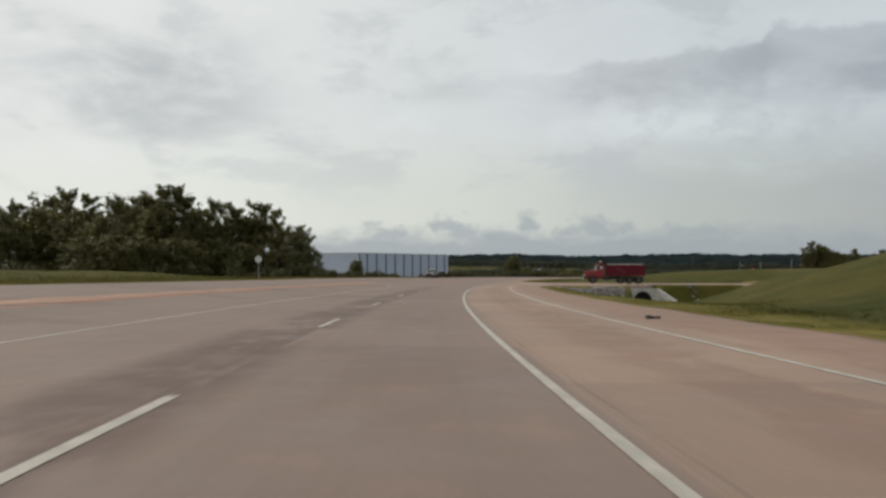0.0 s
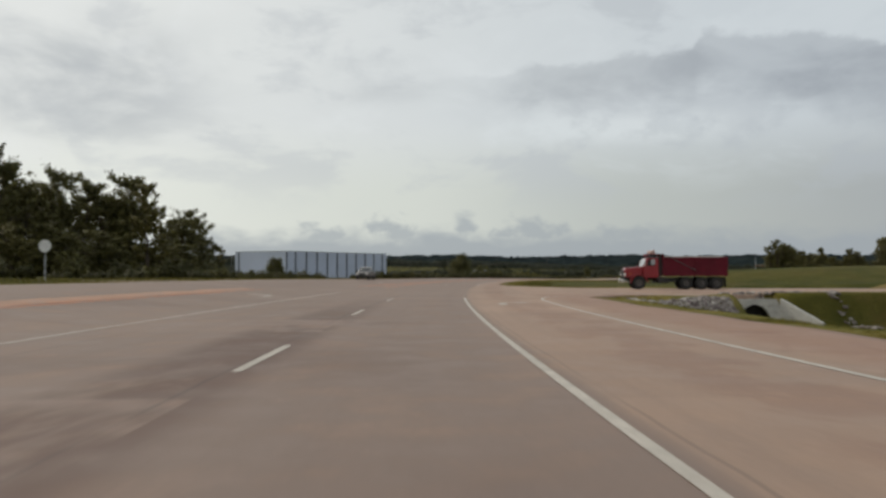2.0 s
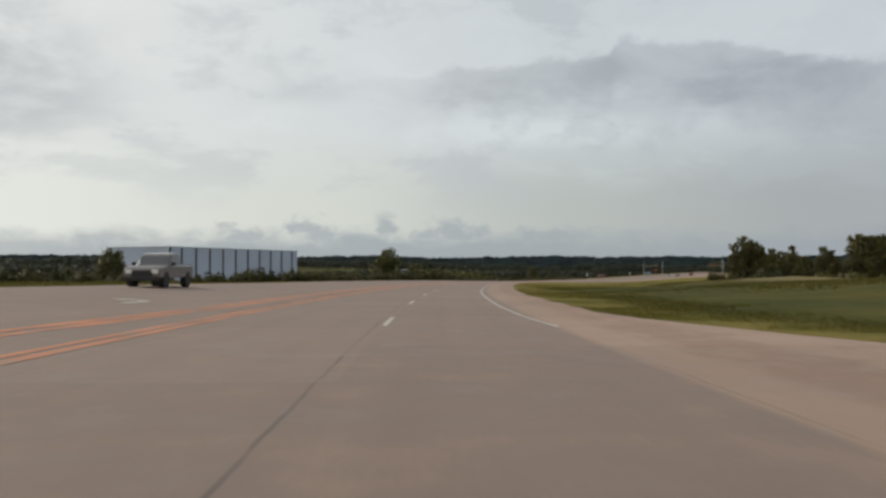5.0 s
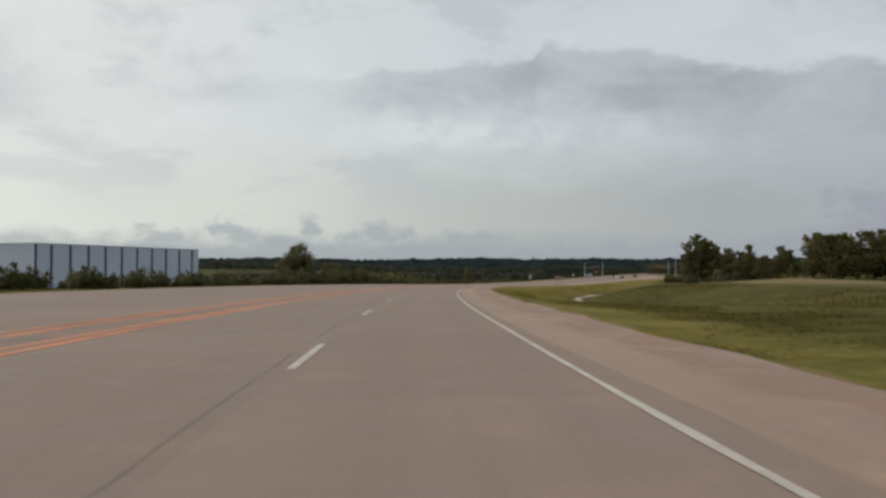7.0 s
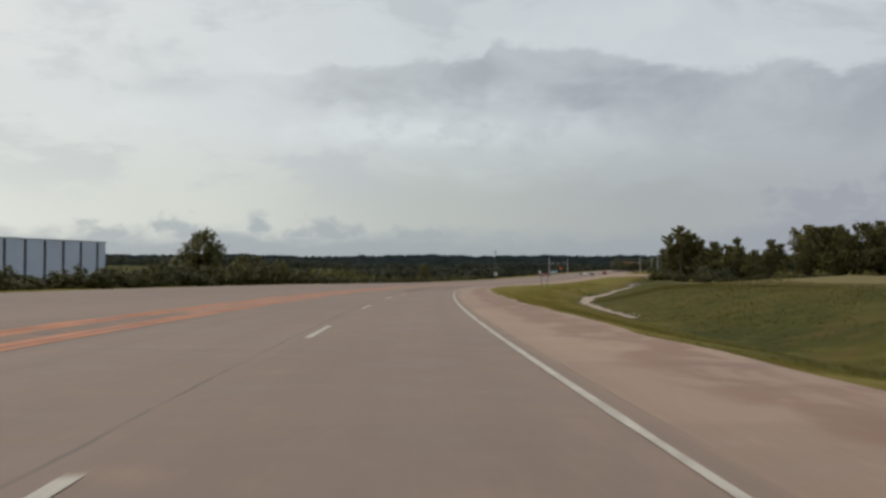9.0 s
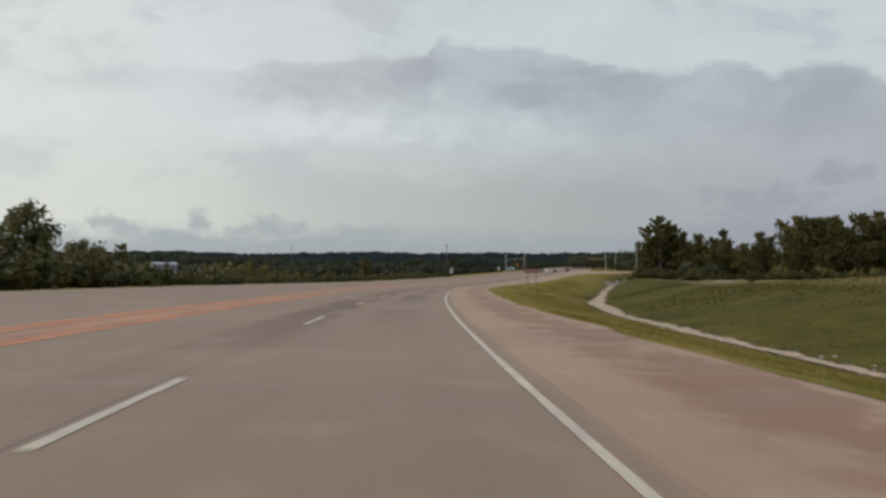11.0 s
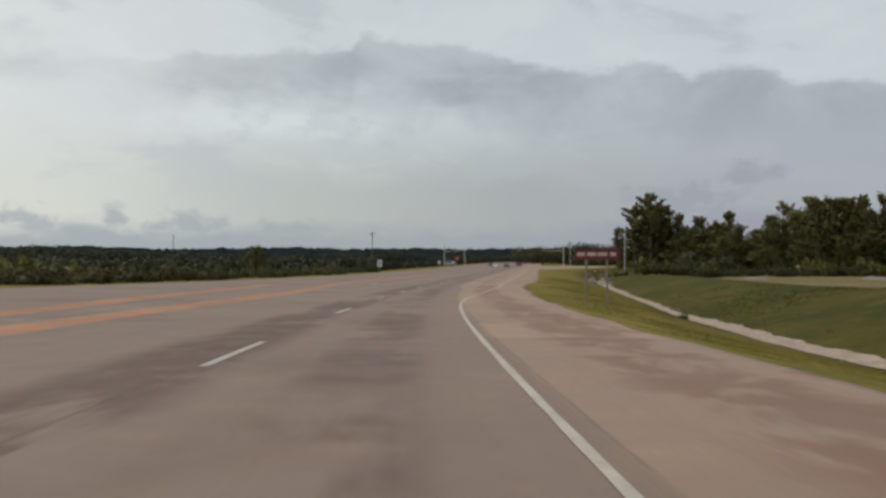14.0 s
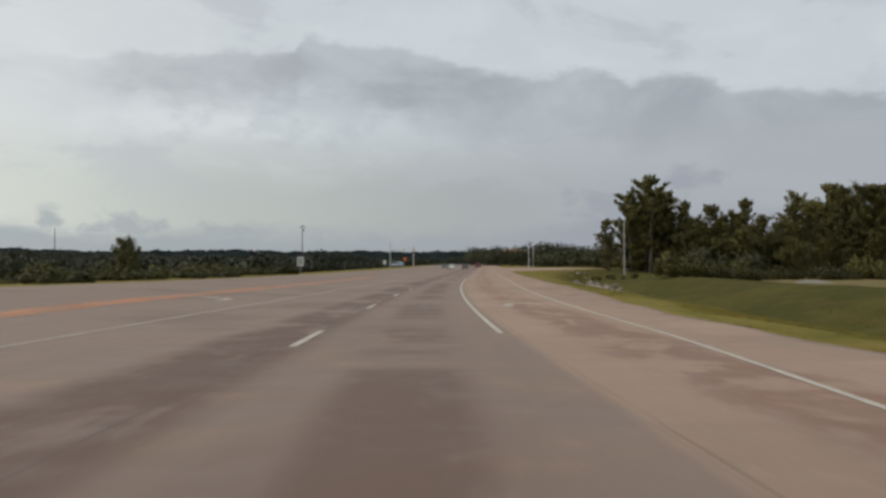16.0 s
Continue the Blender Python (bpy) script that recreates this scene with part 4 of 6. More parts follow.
TALL = [make_tree(11, 15, 4.6, 9000, 0.31, M_LEAF_A, "tall dark green broadleaf tree with a ragged crown", columns=2),
        make_tree(12, 15, 4.2, 9000, 0.30, M_LEAF_B, "tall olive green broadleaf tree with a ragged crown", columns=2),
        make_tree(13, 15, 5.2, 10000, 0.31, M_LEAF_A, "broad dark green tree with an uneven crown", columns=3),
        make_tree(14, 15, 3.4, 6500, 0.28, M_LEAF_B, "slender green tree with gaps in its crown", open_=0.2),
        make_tree(15, 15, 3.0, 6000, 0.28, M_LEAF_A, "narrow dark tree with a pointed top"),
        make_tree(16, 15, 2.2, 2600, 0.26, M_LEAF_B, "slim spiky tree with sparse olive leaves", low=0.3, open_=0.3),
        make_tree(17, 15, 4.8, 3600, 0.46, M_LEAF_A, "dark green broadleaf tree deep in the wood", columns=2),
        make_tree(18, 15, 4.4, 3600, 0.46, M_LEAF_B, "olive green broadleaf tree deep in the wood", columns=2)]
BUSH = [make_bush(21, 5.0, 3.0, 1700, 0.24, M_LEAF_C, "rounded roadside bush with mixed green leaves"),
        make_bush(22, 6.0, 2.6, 1700, 0.25, M_LEAF_C, "low spreading dark green bush"),
        make_bush(23, 4.0, 3.4, 1600, 0.23, M_LEAF_A, "dense dark green roadside bush"),
        make_bush(24, 8.5, 12.5, 9000, 0.36, M_LEAF_A, "lone rounded dark tree above the hedge", ball=46),
        make_bush(25, 5.4, 3.0, 1900, 0.24, M_LEAF_D, "rounded yellow-green roadside bush")]
tree, bush = planter(TALL), planter(BUSH)
rng = np.random.default_rng(5)

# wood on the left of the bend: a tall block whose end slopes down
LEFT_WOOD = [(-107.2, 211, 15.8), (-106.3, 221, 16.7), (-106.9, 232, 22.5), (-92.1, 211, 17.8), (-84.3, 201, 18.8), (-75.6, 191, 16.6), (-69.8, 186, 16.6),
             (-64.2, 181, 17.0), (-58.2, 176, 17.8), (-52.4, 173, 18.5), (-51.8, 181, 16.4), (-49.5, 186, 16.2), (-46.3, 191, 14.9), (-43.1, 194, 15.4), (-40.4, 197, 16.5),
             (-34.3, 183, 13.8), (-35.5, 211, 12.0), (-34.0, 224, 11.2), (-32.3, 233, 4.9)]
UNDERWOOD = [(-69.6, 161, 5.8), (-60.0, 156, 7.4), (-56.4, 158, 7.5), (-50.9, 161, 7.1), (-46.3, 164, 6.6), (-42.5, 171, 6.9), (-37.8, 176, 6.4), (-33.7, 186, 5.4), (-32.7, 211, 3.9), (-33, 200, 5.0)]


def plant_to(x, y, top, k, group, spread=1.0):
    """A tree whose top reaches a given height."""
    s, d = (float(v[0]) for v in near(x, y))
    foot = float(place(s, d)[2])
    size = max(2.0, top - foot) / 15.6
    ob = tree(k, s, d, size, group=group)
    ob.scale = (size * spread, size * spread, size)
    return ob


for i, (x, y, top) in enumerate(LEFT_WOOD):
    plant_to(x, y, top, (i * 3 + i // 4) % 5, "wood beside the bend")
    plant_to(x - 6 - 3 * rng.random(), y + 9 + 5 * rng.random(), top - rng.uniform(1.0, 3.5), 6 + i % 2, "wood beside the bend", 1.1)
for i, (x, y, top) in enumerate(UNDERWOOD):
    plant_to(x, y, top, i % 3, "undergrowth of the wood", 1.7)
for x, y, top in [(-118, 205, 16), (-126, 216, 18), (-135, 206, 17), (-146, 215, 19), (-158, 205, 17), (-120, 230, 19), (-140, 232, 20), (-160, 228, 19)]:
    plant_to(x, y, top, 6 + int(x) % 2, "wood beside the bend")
for x, y, h, k in [(-78, 158, 1.5, 0), (-88, 165, 1.7, 1), (-98, 172, 1.6, 2), (-110, 176, 1.6, 0), (-72, 150, 0.9, 1), (-64, 150, 1.2, 2), (-52, 156, 1.3, 0), (-46, 160, 1.2, 1), (-40, 166, 1.3, 2), (-35, 173, 1.2, 0),
                   (-31, 182, 1.3, 1), (-30, 191, 1.2, 2), (-30, 200, 1.2, 0), (-30, 209, 1.1, 1), (-30, 218, 1.0, 2), (-29, 227, 0.9, 0), (-28, 236, 0.8, 1), (-27, 245, 0.7, 0)]:
    s, d = (float(v[0]) for v in near(x, y))
    bush(k, s, d, h * 1.1, group="undergrowth of the wood")
# bushes along the left verge and lone trees
tagged(bush(3, 277, -73, 0.75), category="tree")
lone = tagged(bush(3, 384, -52, 1.0), category="tree")
lone.scale = (1.12, 1.12, 1.12)
tagged(bush(3, *[float(v[0]) for v in near(124.8, 543.9)], 0.74, label="small upright tree beyond the hedge"), category="tree")
bush(2, 283, -67, 1.7)
for s, d, h in ((404, -33, 1.25), (408, -36, 1.45), (412, -34, 1.5), (416, -37, 1.4), (420, -34, 1.35), (425, -36, 1.2), (431, -34, 1.1), (437, -36, 1.15), (444, -34, 1.0)):
    bush(4, s, d, h * 1.15, group="hedge along the road", label="rounded yellow-green bush in the roadside hedge")
round_tree = bush(3, 377.5, -41.2, 0.62, label="broad rounded tree standing in the hedge")
tagged(round_tree, category="tree")
tree(3, 399, -46.5, 7.6 / 15, label="small conical yellow-green tree in the hedge")
for k in range(120):
    s = 214 + k * 2.8 + rng.uniform(-1.0, 1.0)
    d = -23.2 - rng.uniform(0, 4.5)
    grow = float(np.interp(s, [225, 264, 288, 335, 375, 400], [0.8, 0.85, 1.45, 1.55, 1.3, 1.0]))
    bush(int(rng.integers(3)), s, d, rng.uniform(0.62, 0.95) * grow, group="hedge along the road", stretch=rng.uniform(0.6, 0.95) * (1.0 + 0.2 * math.sin(s * 0.06)) * (1.0 if s < 375 else 0.85))
for k in range(50):
    s = 330 + k * 4.6 + rng.uniform(-2, 2)
    bush(int(rng.integers(3)), s, -34 - rng.uniform(0, 16), rng.uniform(0.9, 1.4), group="hedge along the road", stretch=0.85)
for k in range(26):
    bush(int(rng.integers(3)), 146 + k * 3.0, -33 - rng.uniform(0, 8) - max(0, 6 - k) * 1.5, rng.uniform(0.6, 0.9), group="undergrowth of the wood", stretch=0.8)
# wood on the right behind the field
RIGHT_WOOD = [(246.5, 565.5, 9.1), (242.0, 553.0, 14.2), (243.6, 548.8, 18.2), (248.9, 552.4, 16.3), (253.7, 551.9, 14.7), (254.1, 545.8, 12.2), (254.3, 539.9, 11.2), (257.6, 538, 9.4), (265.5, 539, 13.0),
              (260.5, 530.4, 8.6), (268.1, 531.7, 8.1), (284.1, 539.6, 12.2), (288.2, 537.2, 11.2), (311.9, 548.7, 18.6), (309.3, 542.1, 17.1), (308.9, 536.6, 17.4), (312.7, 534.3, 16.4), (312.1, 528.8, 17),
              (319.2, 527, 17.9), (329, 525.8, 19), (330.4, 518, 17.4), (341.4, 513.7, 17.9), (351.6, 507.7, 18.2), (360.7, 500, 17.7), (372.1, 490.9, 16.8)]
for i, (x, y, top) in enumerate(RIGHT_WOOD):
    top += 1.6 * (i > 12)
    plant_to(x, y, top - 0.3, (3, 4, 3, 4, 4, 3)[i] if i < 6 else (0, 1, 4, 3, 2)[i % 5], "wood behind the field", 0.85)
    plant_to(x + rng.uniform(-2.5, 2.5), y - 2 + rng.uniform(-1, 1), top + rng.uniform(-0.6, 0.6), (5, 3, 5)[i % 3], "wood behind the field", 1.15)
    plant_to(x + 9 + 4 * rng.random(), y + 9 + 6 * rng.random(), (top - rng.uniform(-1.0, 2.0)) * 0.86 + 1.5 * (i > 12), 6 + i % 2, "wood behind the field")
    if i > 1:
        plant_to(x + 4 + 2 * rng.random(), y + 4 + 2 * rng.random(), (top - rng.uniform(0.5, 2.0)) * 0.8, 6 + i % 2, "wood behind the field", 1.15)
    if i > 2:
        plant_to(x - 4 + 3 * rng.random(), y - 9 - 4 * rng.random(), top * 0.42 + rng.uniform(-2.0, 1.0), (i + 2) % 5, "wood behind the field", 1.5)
for k in range(30):
    x, y = 204 + k * 5.0 + rng.uniform(-2, 2), 497 + 12 * math.sin(k * 0.21) - max(0, k - 14) * 1.6 + rng.uniform(-3, 3)
    s, d = (float(v[0]) for v in near(x, y))
    bush(int(rng.integers(3)), s, d, rng.uniform(0.9, 1.7), group="undergrowth of the far wood")
for k in range(16):
    x = 262 + k * 7.0 + rng.uniform(-3, 3)
    s, d = (float(v[0]) for v in near(x, 508 - (x - 262) * 0.33 + rng.uniform(-4, 3)))
    bush(4, s, d, rng.uniform(1.1, 2.1), group="undergrowth of the far wood", stretch=rng.uniform(0.8, 1.15), label="rounded yellow-green bush before the far wood")
s, d = (float(v[0]) for v in near(199, 497))
bush(2, s, d, 2.0, stretch=0.75, label="big dark rounded bush at the wood's tip")

# ---- distant woods ----
def far_wood(name, pts, depth, count, height, size, seed, label):
    rng = np.random.default_rng(seed)
    pts = np.array(pts, float)
    k = np.concatenate([[0], np.cumsum(np.hypot(*np.diff(pts[:, :2], axis=0).T))])
    q = rng.uniform(0, k[-1], count)
    x, y, z = (np.interp(q, k, pts[:, c]) for c in range(3))
    back = rng.uniform(0, 1, count)
    x = x + back * depth * 0.35 + rng.normal(0, 4, count)
    y = y + back * depth
    fs, fd = near(x, y)
    z = np.maximum(place(np.clip(fs, -190, 1390), fd)[2], -9.0) - 0.5
    hh = height * np.where(rng.random(count) < 0.12, rng.uniform(0.98, 1.18, count), rng.uniform(0.62, 1.0, count)) * (1 + 0.10 * np.sin(q * 0.02) + 0.08 * np.sin(q * 0.07))
    per = 60 if height > 12 else 150
    cx, cy, cz, ch = (np.repeat(a, per) for a in (x, y, z, hh))
    v = rng.normal(size=(len(cx), 3))
    v /= np.linalg.norm(v, axis=1, keepdims=True)
    v[:, 2] = np.where(rng.random(len(cx)) < 0.6, np.abs(v[:, 2]), v[:, 2])
    rad = rng.uniform(0.35, 1.0, len(cx))[:, None] ** 0.5
    c = np.stack([cx, cy, cz + ch * 0.45], 1) + v * rad * np.stack([ch * 0.52, ch * 0.52, ch * 0.5], 1)
    t = rng.normal(size=c.shape)
    t /= np.linalg.norm(t, axis=1, keepdims=True)
    b = np.cross(t, v)
    b /= np.linalg.norm(b, axis=1, keepdims=True) + 1e-9
    sz = size * (0.9 if height > 12 else 0.68) * rng.uniform(0.6, 1.3, len(cx))[:, None] * (ch / height)[:, None]
    leaves = np.stack([c - t * sz * 0.8 - b * sz * 0.7, c - t * sz * 0.8 + b * sz * 0.7, c + t * sz], 1)
    out = v + np.array([0, 0, 0.35]) + rng.normal(scale=0.08, size=v.shape)
    leaves = face_out(leaves, out).reshape(-1, 3)
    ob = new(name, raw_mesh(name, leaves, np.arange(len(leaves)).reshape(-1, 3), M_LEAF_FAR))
    soften(ob.data, out)
    return tagged(ob, label, "woods", kind="stuff")


# x, y and a lift for each bend of the belt
far_wood("distant_woods", [(-900, 950, 0), (-400, 1100, 0), (0, 1120, 0), (300, 1150, 0), (620, 1180, 0)], 140, 1700, 13, 1.0, 31, "haze-tinted dark green woods on the skyline")
far_wood("distant_woods", [(600, 1150, 0), (760, 1050, 0), (950, 900, 0), (1000, 700, 0), (900, 500, 0)], 120, 1100, 13, 1.0, 32, "haze-tinted dark green woods on the skyline")
far_wood("middle_woods", [(60, 620, 0), (120, 650, 0), (165, 660, 0), (205, 690, 0), (235, 740, 0)], 60, 640, 6.4, 0.7, 33, "dark green wood beyond the hedge")
far_wood("middle_woods", [(-260, 720, 0), (-60, 680, 0), (80, 640, 0)], 90, 900, 7.2, 0.75, 34, "dark green wood beyond the warehouse")
far_wood("middle_woods", [(330, 740, 0), (380, 700, 0), (470, 640, 0), (600, 560, 0)], 80, 520, 11, 0.85, 35, "dark green wood across the junction")
far_wood("middle_woods", [(255, 780, 0), (300, 860, 0), (380, 980, 0)], 40, 260, 10, 0.85, 36, "dark green wood along the far road")

def ridge():
    """A long wooded rise far off, with an uneven crest of tree tops."""
    a = np.radians(np.arange(-40, 96, 0.12))
    n = len(a)
    crest = 55 + np.array([9 * noise.noise((float(v) * 9, 1.0, 0.0)) + 6 * noise.noise((float(v) * 60, 2.0, 0.0)) + 6.5 * noise.noise((float(v) * 260, 3.0, 0.0)) for v in a])
    rings = [(3100, np.full(n, -12.0)), (3250, crest * 0.55), (3400, crest), (3600, crest * 0.9), (4200, np.full(n, -12.0))]
    v = np.concatenate([np.stack([60 + r * np.sin(a), 200 + r * np.cos(a), z], 1) for r, z in rings])
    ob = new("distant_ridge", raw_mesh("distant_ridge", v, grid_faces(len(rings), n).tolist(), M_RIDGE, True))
    tagged(ob, "haze-tinted blue-green wooded ridge on the horizon", "woods", kind="stuff")


# the ridge's blue haze is mixed into its dark green colour
M_RIDGE = material("haze_tinted_wooded_ridge", (0.020, 0.027, 0.028), 0.95, vary=0.45, scale=0.02, fine=0.08, bump=0.0, gloss=0.0)
ridge()


def along(*points):
    """(s, d) points of a belt beside the road, as x, y and a lift."""
    return [(*(float(c) for c in place(s, d)[:2]), 0.0) for s, d in points]


far_wood("roadside_woods", along((560, -44), (620, -44), (700, -46), (760, -50), (900, -44), (1100, -44)), 30, 420, 5.0, 0.7, 37, "dark green wood beside the far road")
far_wood("roadside_woods", along((590, 62), (640, 58), (690, 62), (745, 40), (900, 38), (1100, 38)), 30, 420, 6.8, 0.75, 38, "dark green wood across the junction")

# ---- warehouse ----
def warehouse():
    c0, c1 = Vector((-47.9, 501.5, 0)), Vector((5.8, 580.8, 0))
    long_dir = (c1 - c0).normalized()
    ang = math.degrees(math.atan2(long_dir.y, long_dir.x))
    root = thing("warehouse", pose(c0.x, c0.y, -6.0, 0, 0, ang), "long pale blue metal warehouse with dark vertical strips", "building")
    length, depth, height = 95.8, 36.0, 16.2
    part("wall", boxes((0, 0, 0, length, depth, height - 0.5)), M_WALL, root)
    part("roof", boxes((-0.25, -0.25, height - 0.5, length + 0.25, depth + 0.25, height), bevel=0.06), material("pale_roof_trim", (0.62, 0.66, 0.70), 0.5, vary=0.05, bump=0), root, "pale metal roof with a trim edge")
    n = 10
    for k in range(n + 1):
        x = 0.55 if k == 0 else length * (0.082 + 0.0965 * (k - 1))
        part("strip", boxes((x - 0.55, -0.14, 0.2, x + 0.55, -0.02, height - 0.55)), M_STRIPE, root, "dark vertical cladding strip")
    part("strip", boxes((-0.14, depth - 3.2, 0.2, -0.02, depth - 2.2, height - 0.55)), M_STRIPE, root, "dark vertical cladding strip")
    for k in range(9):
        y = 3 + k * 4.4
        part("seam", boxes((-0.06, y, 0.2, -0.01, y + 0.12, height - 0.55)), M_WALL, root)


warehouse()


M_SHED = material("grey_blue_shed_metal", (0.22, 0.25, 0.31), 0.55, vary=0.1, scale=0.3, fine=3.0, bump=0.05)


def shed():
    root = thing("shed", pose(61.5, 541.0, -5.9, 0, 0, 0), "small pale blue metal shed beyond the hedge", "building")
    part("wall", boxes((-3.5, 0, 0, 3.5, 9.0, 5.3)), M_SHED, root)
    part("roof", wedge(bmesh.new(), [(-0.3, 5.25), (4.5, 6.0), (9.3, 5.25), (9.3, 5.4), (4.5, 6.15), (-0.3, 5.4)], -3.7, 3.7), M_SHED, root, "pale low-pitched metal roof")
    part("door", boxes((-1.5, -0.08, 0.05, 1.5, -0.01, 3.2), bevel=0.02), M_STRIPE, root, "wide dark door")
    for x in (-2.8, -1.9, 1.9, 2.8):
        part("seam", boxes((x - 0.04, -0.05, 0.05, x + 0.04, -0.005, 5.2)), M_SHED, root)


# ---- culvert under the side road ----
def arch_wall(bm, width, height, arch_w, arch_h, thick, top_drop=0.0):
    """An upright wall in the xz plane, with an arched opening at its foot; its face looks to -y."""
    n = 16
    inner = [(math.cos(math.pi * k / n) * arch_w / 2, math.sin(math.pi * k / n) * arch_h) for k in range(n + 1)]
    outer = []
    for x, z in inner:
        ax, az_ = x / (width / 2), z / height
        m = max(abs(ax), abs(az_), 1e-6)
        outer.append((x / m, z / m))
    rings = []
    for y in (0.0, thick):
        rings.append([[bm.verts.new((x, y, z)) for x, z in ring] for ring in (inner, outer)])
    for k in range(n):
        for f, flip in ((rings[0], False), (rings[1], True)):
            q = [f[0][k], f[1][k], f[1][k + 1], f[0][k + 1]]
            bm.faces.new(q[::-1] if flip else q)
        for r in (0, 1):
            q = [rings[0][r][k], rings[0][r][k + 1], rings[1][r][k + 1], rings[1][r][k]]
            bm.faces.new(q if r == 0 else q[::-1])
    bmesh.ops.recalc_face_normals(bm, faces=bm.faces)


def culvert():
    root = thing("culvert", at(106.8, 23.5, 0.0, 12, on="road"), "pale concrete arch culvert under the side road", "culvert")
    root.location.z -= 2.05
    bm = bmesh.new()
    arch_wall(bm, 3.7, 1.76, 2.5, 1.38, 0.3)
    part("headwall", bm, M_CONC, root, "pale concrete face with an arched opening")
    # short closed barrel; the darkness of a deep pipe is in its colour
    bm = bmesh.new()
    n = 16
    pts = [(math.cos(math.pi * k / n) * 1.26, math.sin(math.pi * k / n) * 1.39) for k in range(n + 1)]
    a = [bm.verts.new((x, 0.28, z)) for x, z in pts]
    b = [bm.verts.new((x, 1.0, z)) for x, z in pts]
    for k in range(n):
        bm.faces.new((a[k], b[k], b[k + 1], a[k + 1]))
    bm.faces.new(b)
    part("barrel", bm, M_VOID, root, "inside of the pipe, its shade painted near-black")
    for side_ in (-1, 1):
        bm = bmesh.new()
        prof = [(0, 1.76), (0, -0.2), (-2.6, -0.2), (-2.6, 0.25)]
        fr = [bm.verts.new((side_ * (1.85 - y * 0.55), y, z)) for y, z in prof]
        bk = [bm.verts.new((side_ * (2.13 - y * 0.55), y + 0.1, z)) for y, z in prof]
        bm.faces.new(fr)
        bm.faces.new(bk[::-1])
        for k in range(4):
            bm.faces.new((fr[k], fr[(k + 1) % 4], bk[(k + 1) % 4], bk[k]))
        bmesh.ops.recalc_face_normals(bm, faces=bm.faces)
        part("wing_wall", bm, M_CONC, root, "sloping concrete wing wall")
    part("apron", boxes((-1.8, -2.4, -0.25, 1.8, 0.0, 0.03)), M_CONC, root, "concrete apron before the opening")


culvert()


# ---- dump truck ----
def wheel(parent, x, y, r, w, mats, twin=False, name="wheel"):
    hub = new(name)
    hub.parent = parent
    hub.location = (x, y, r)
    out = 1 if x > 0 else -1
    bm = bmesh.new()
    prof = [(r * 0.56, -0.5), (r * 0.86, -0.5), (r * 0.97, -0.42), (r, -0.25), (r, 0.25), (r * 0.97, 0.42), (r * 0.86, 0.5), (r * 0.56, 0.5)]
    n = 22
    ring = [[bm.verts.new((wx_ * w, math.cos(6.2832 * k / n) * rr, math.sin(6.2832 * k / n) * rr)) for rr, wx_ in prof] for k in range(n)]
    for k in range(n):
        for j in range(len(prof)):
            bm.faces.new((ring[k][j], ring[(k + 1) % n][j], ring[(k + 1) % n][(j + 1) % len(prof)], ring[k][(j + 1) % len(prof)]))
    bmesh.ops.recalc_face_normals(bm, faces=bm.faces)
    part("tyre", bm, mats[0], hub, "black rubber tyre")
    bm = bmesh.new()
    rod(bm, (-0.36 * w * out, 0, 0), (0.3 * w * out, 0, 0), r * 0.57, r * 0.57, 18)
    rod(bm, (0.28 * w * out, 0, 0), (0.46 * w * out, 0, 0), r * 0.3, r * 0.2, 12)
    for k in range(8):
        a = k * 0.7854
        rod(bm, (0.29 * w * out, math.cos(a) * r * 0.42, math.sin(a) * r * 0.42), (0.35 * w * out, math.cos(a) * r * 0.42, math.sin(a) * r * 0.42), 0.03, 0.03, 6)
    part("rim", bm, mats[1], hub, "dusty steel rim")
    return hub


M_RED = material("dull_red_truck_paint", (0.105, 0.006, 0.016), 0.6, vary=0.25, scale=1.2, fine=14, bump=0.03, spot=(0.085, 0.010, 0.014), gloss=0.2)
M_REDCAB = material("bright_red_cab_paint", (0.235, 0.012, 0.020), 0.35, vary=0.15, scale=1.2, fine=14, bump=0.02, coat=0.3)
M_TYRE = material("tyre_rubber", (0.020, 0.019, 0.018), 0.85, vary=0.3, fine=30, bump=0.3)
M_RIM = material("dusty_rim", (0.10, 0.09, 0.085), 0.6, metal=0.4, vary=0.25)
M_CHASSIS = material("black_chassis_paint", (0.022, 0.020, 0.020), 0.7, vary=0.25, bump=0.1)
M_CHROME = material("dull_chrome", (0.62, 0.61, 0.59), 0.25, metal=0.9, vary=0.1, bump=0.02)
M_TARP = material("grey_canvas_tarp", (0.23, 0.215, 0.20), 0.9, vary=0.25, bump=0.3)
M_LAMP = material("headlamp_lens", (0.75, 0.74, 0.70), 0.15, vary=0.05, bump=0)
# reflected sky put into the glass as a pale colour
M_SKYGLASS = material("sky_painted_glass", (0.36, 0.39, 0.41), 0.12, vary=0.15, scale=0.8, bump=0)
M_AMBER = material("amber_lens", (0.60, 0.20, 0.03), 0.25, vary=0.05, bump=0)


def glass_material():
    m = bpy.data.materials.new("tinted_glass")
    m.use_nodes = True
    b = m.node_tree.nodes["Principled BSDF"]
    b.inputs["Base Color"].default_value = (0.03, 0.035, 0.04, 1)
    b.inputs["Roughness"].default_value = 0.06
    b.inputs["Specular IOR Level"].default_value = 0.7
    return m


M_GLASS = glass_material()


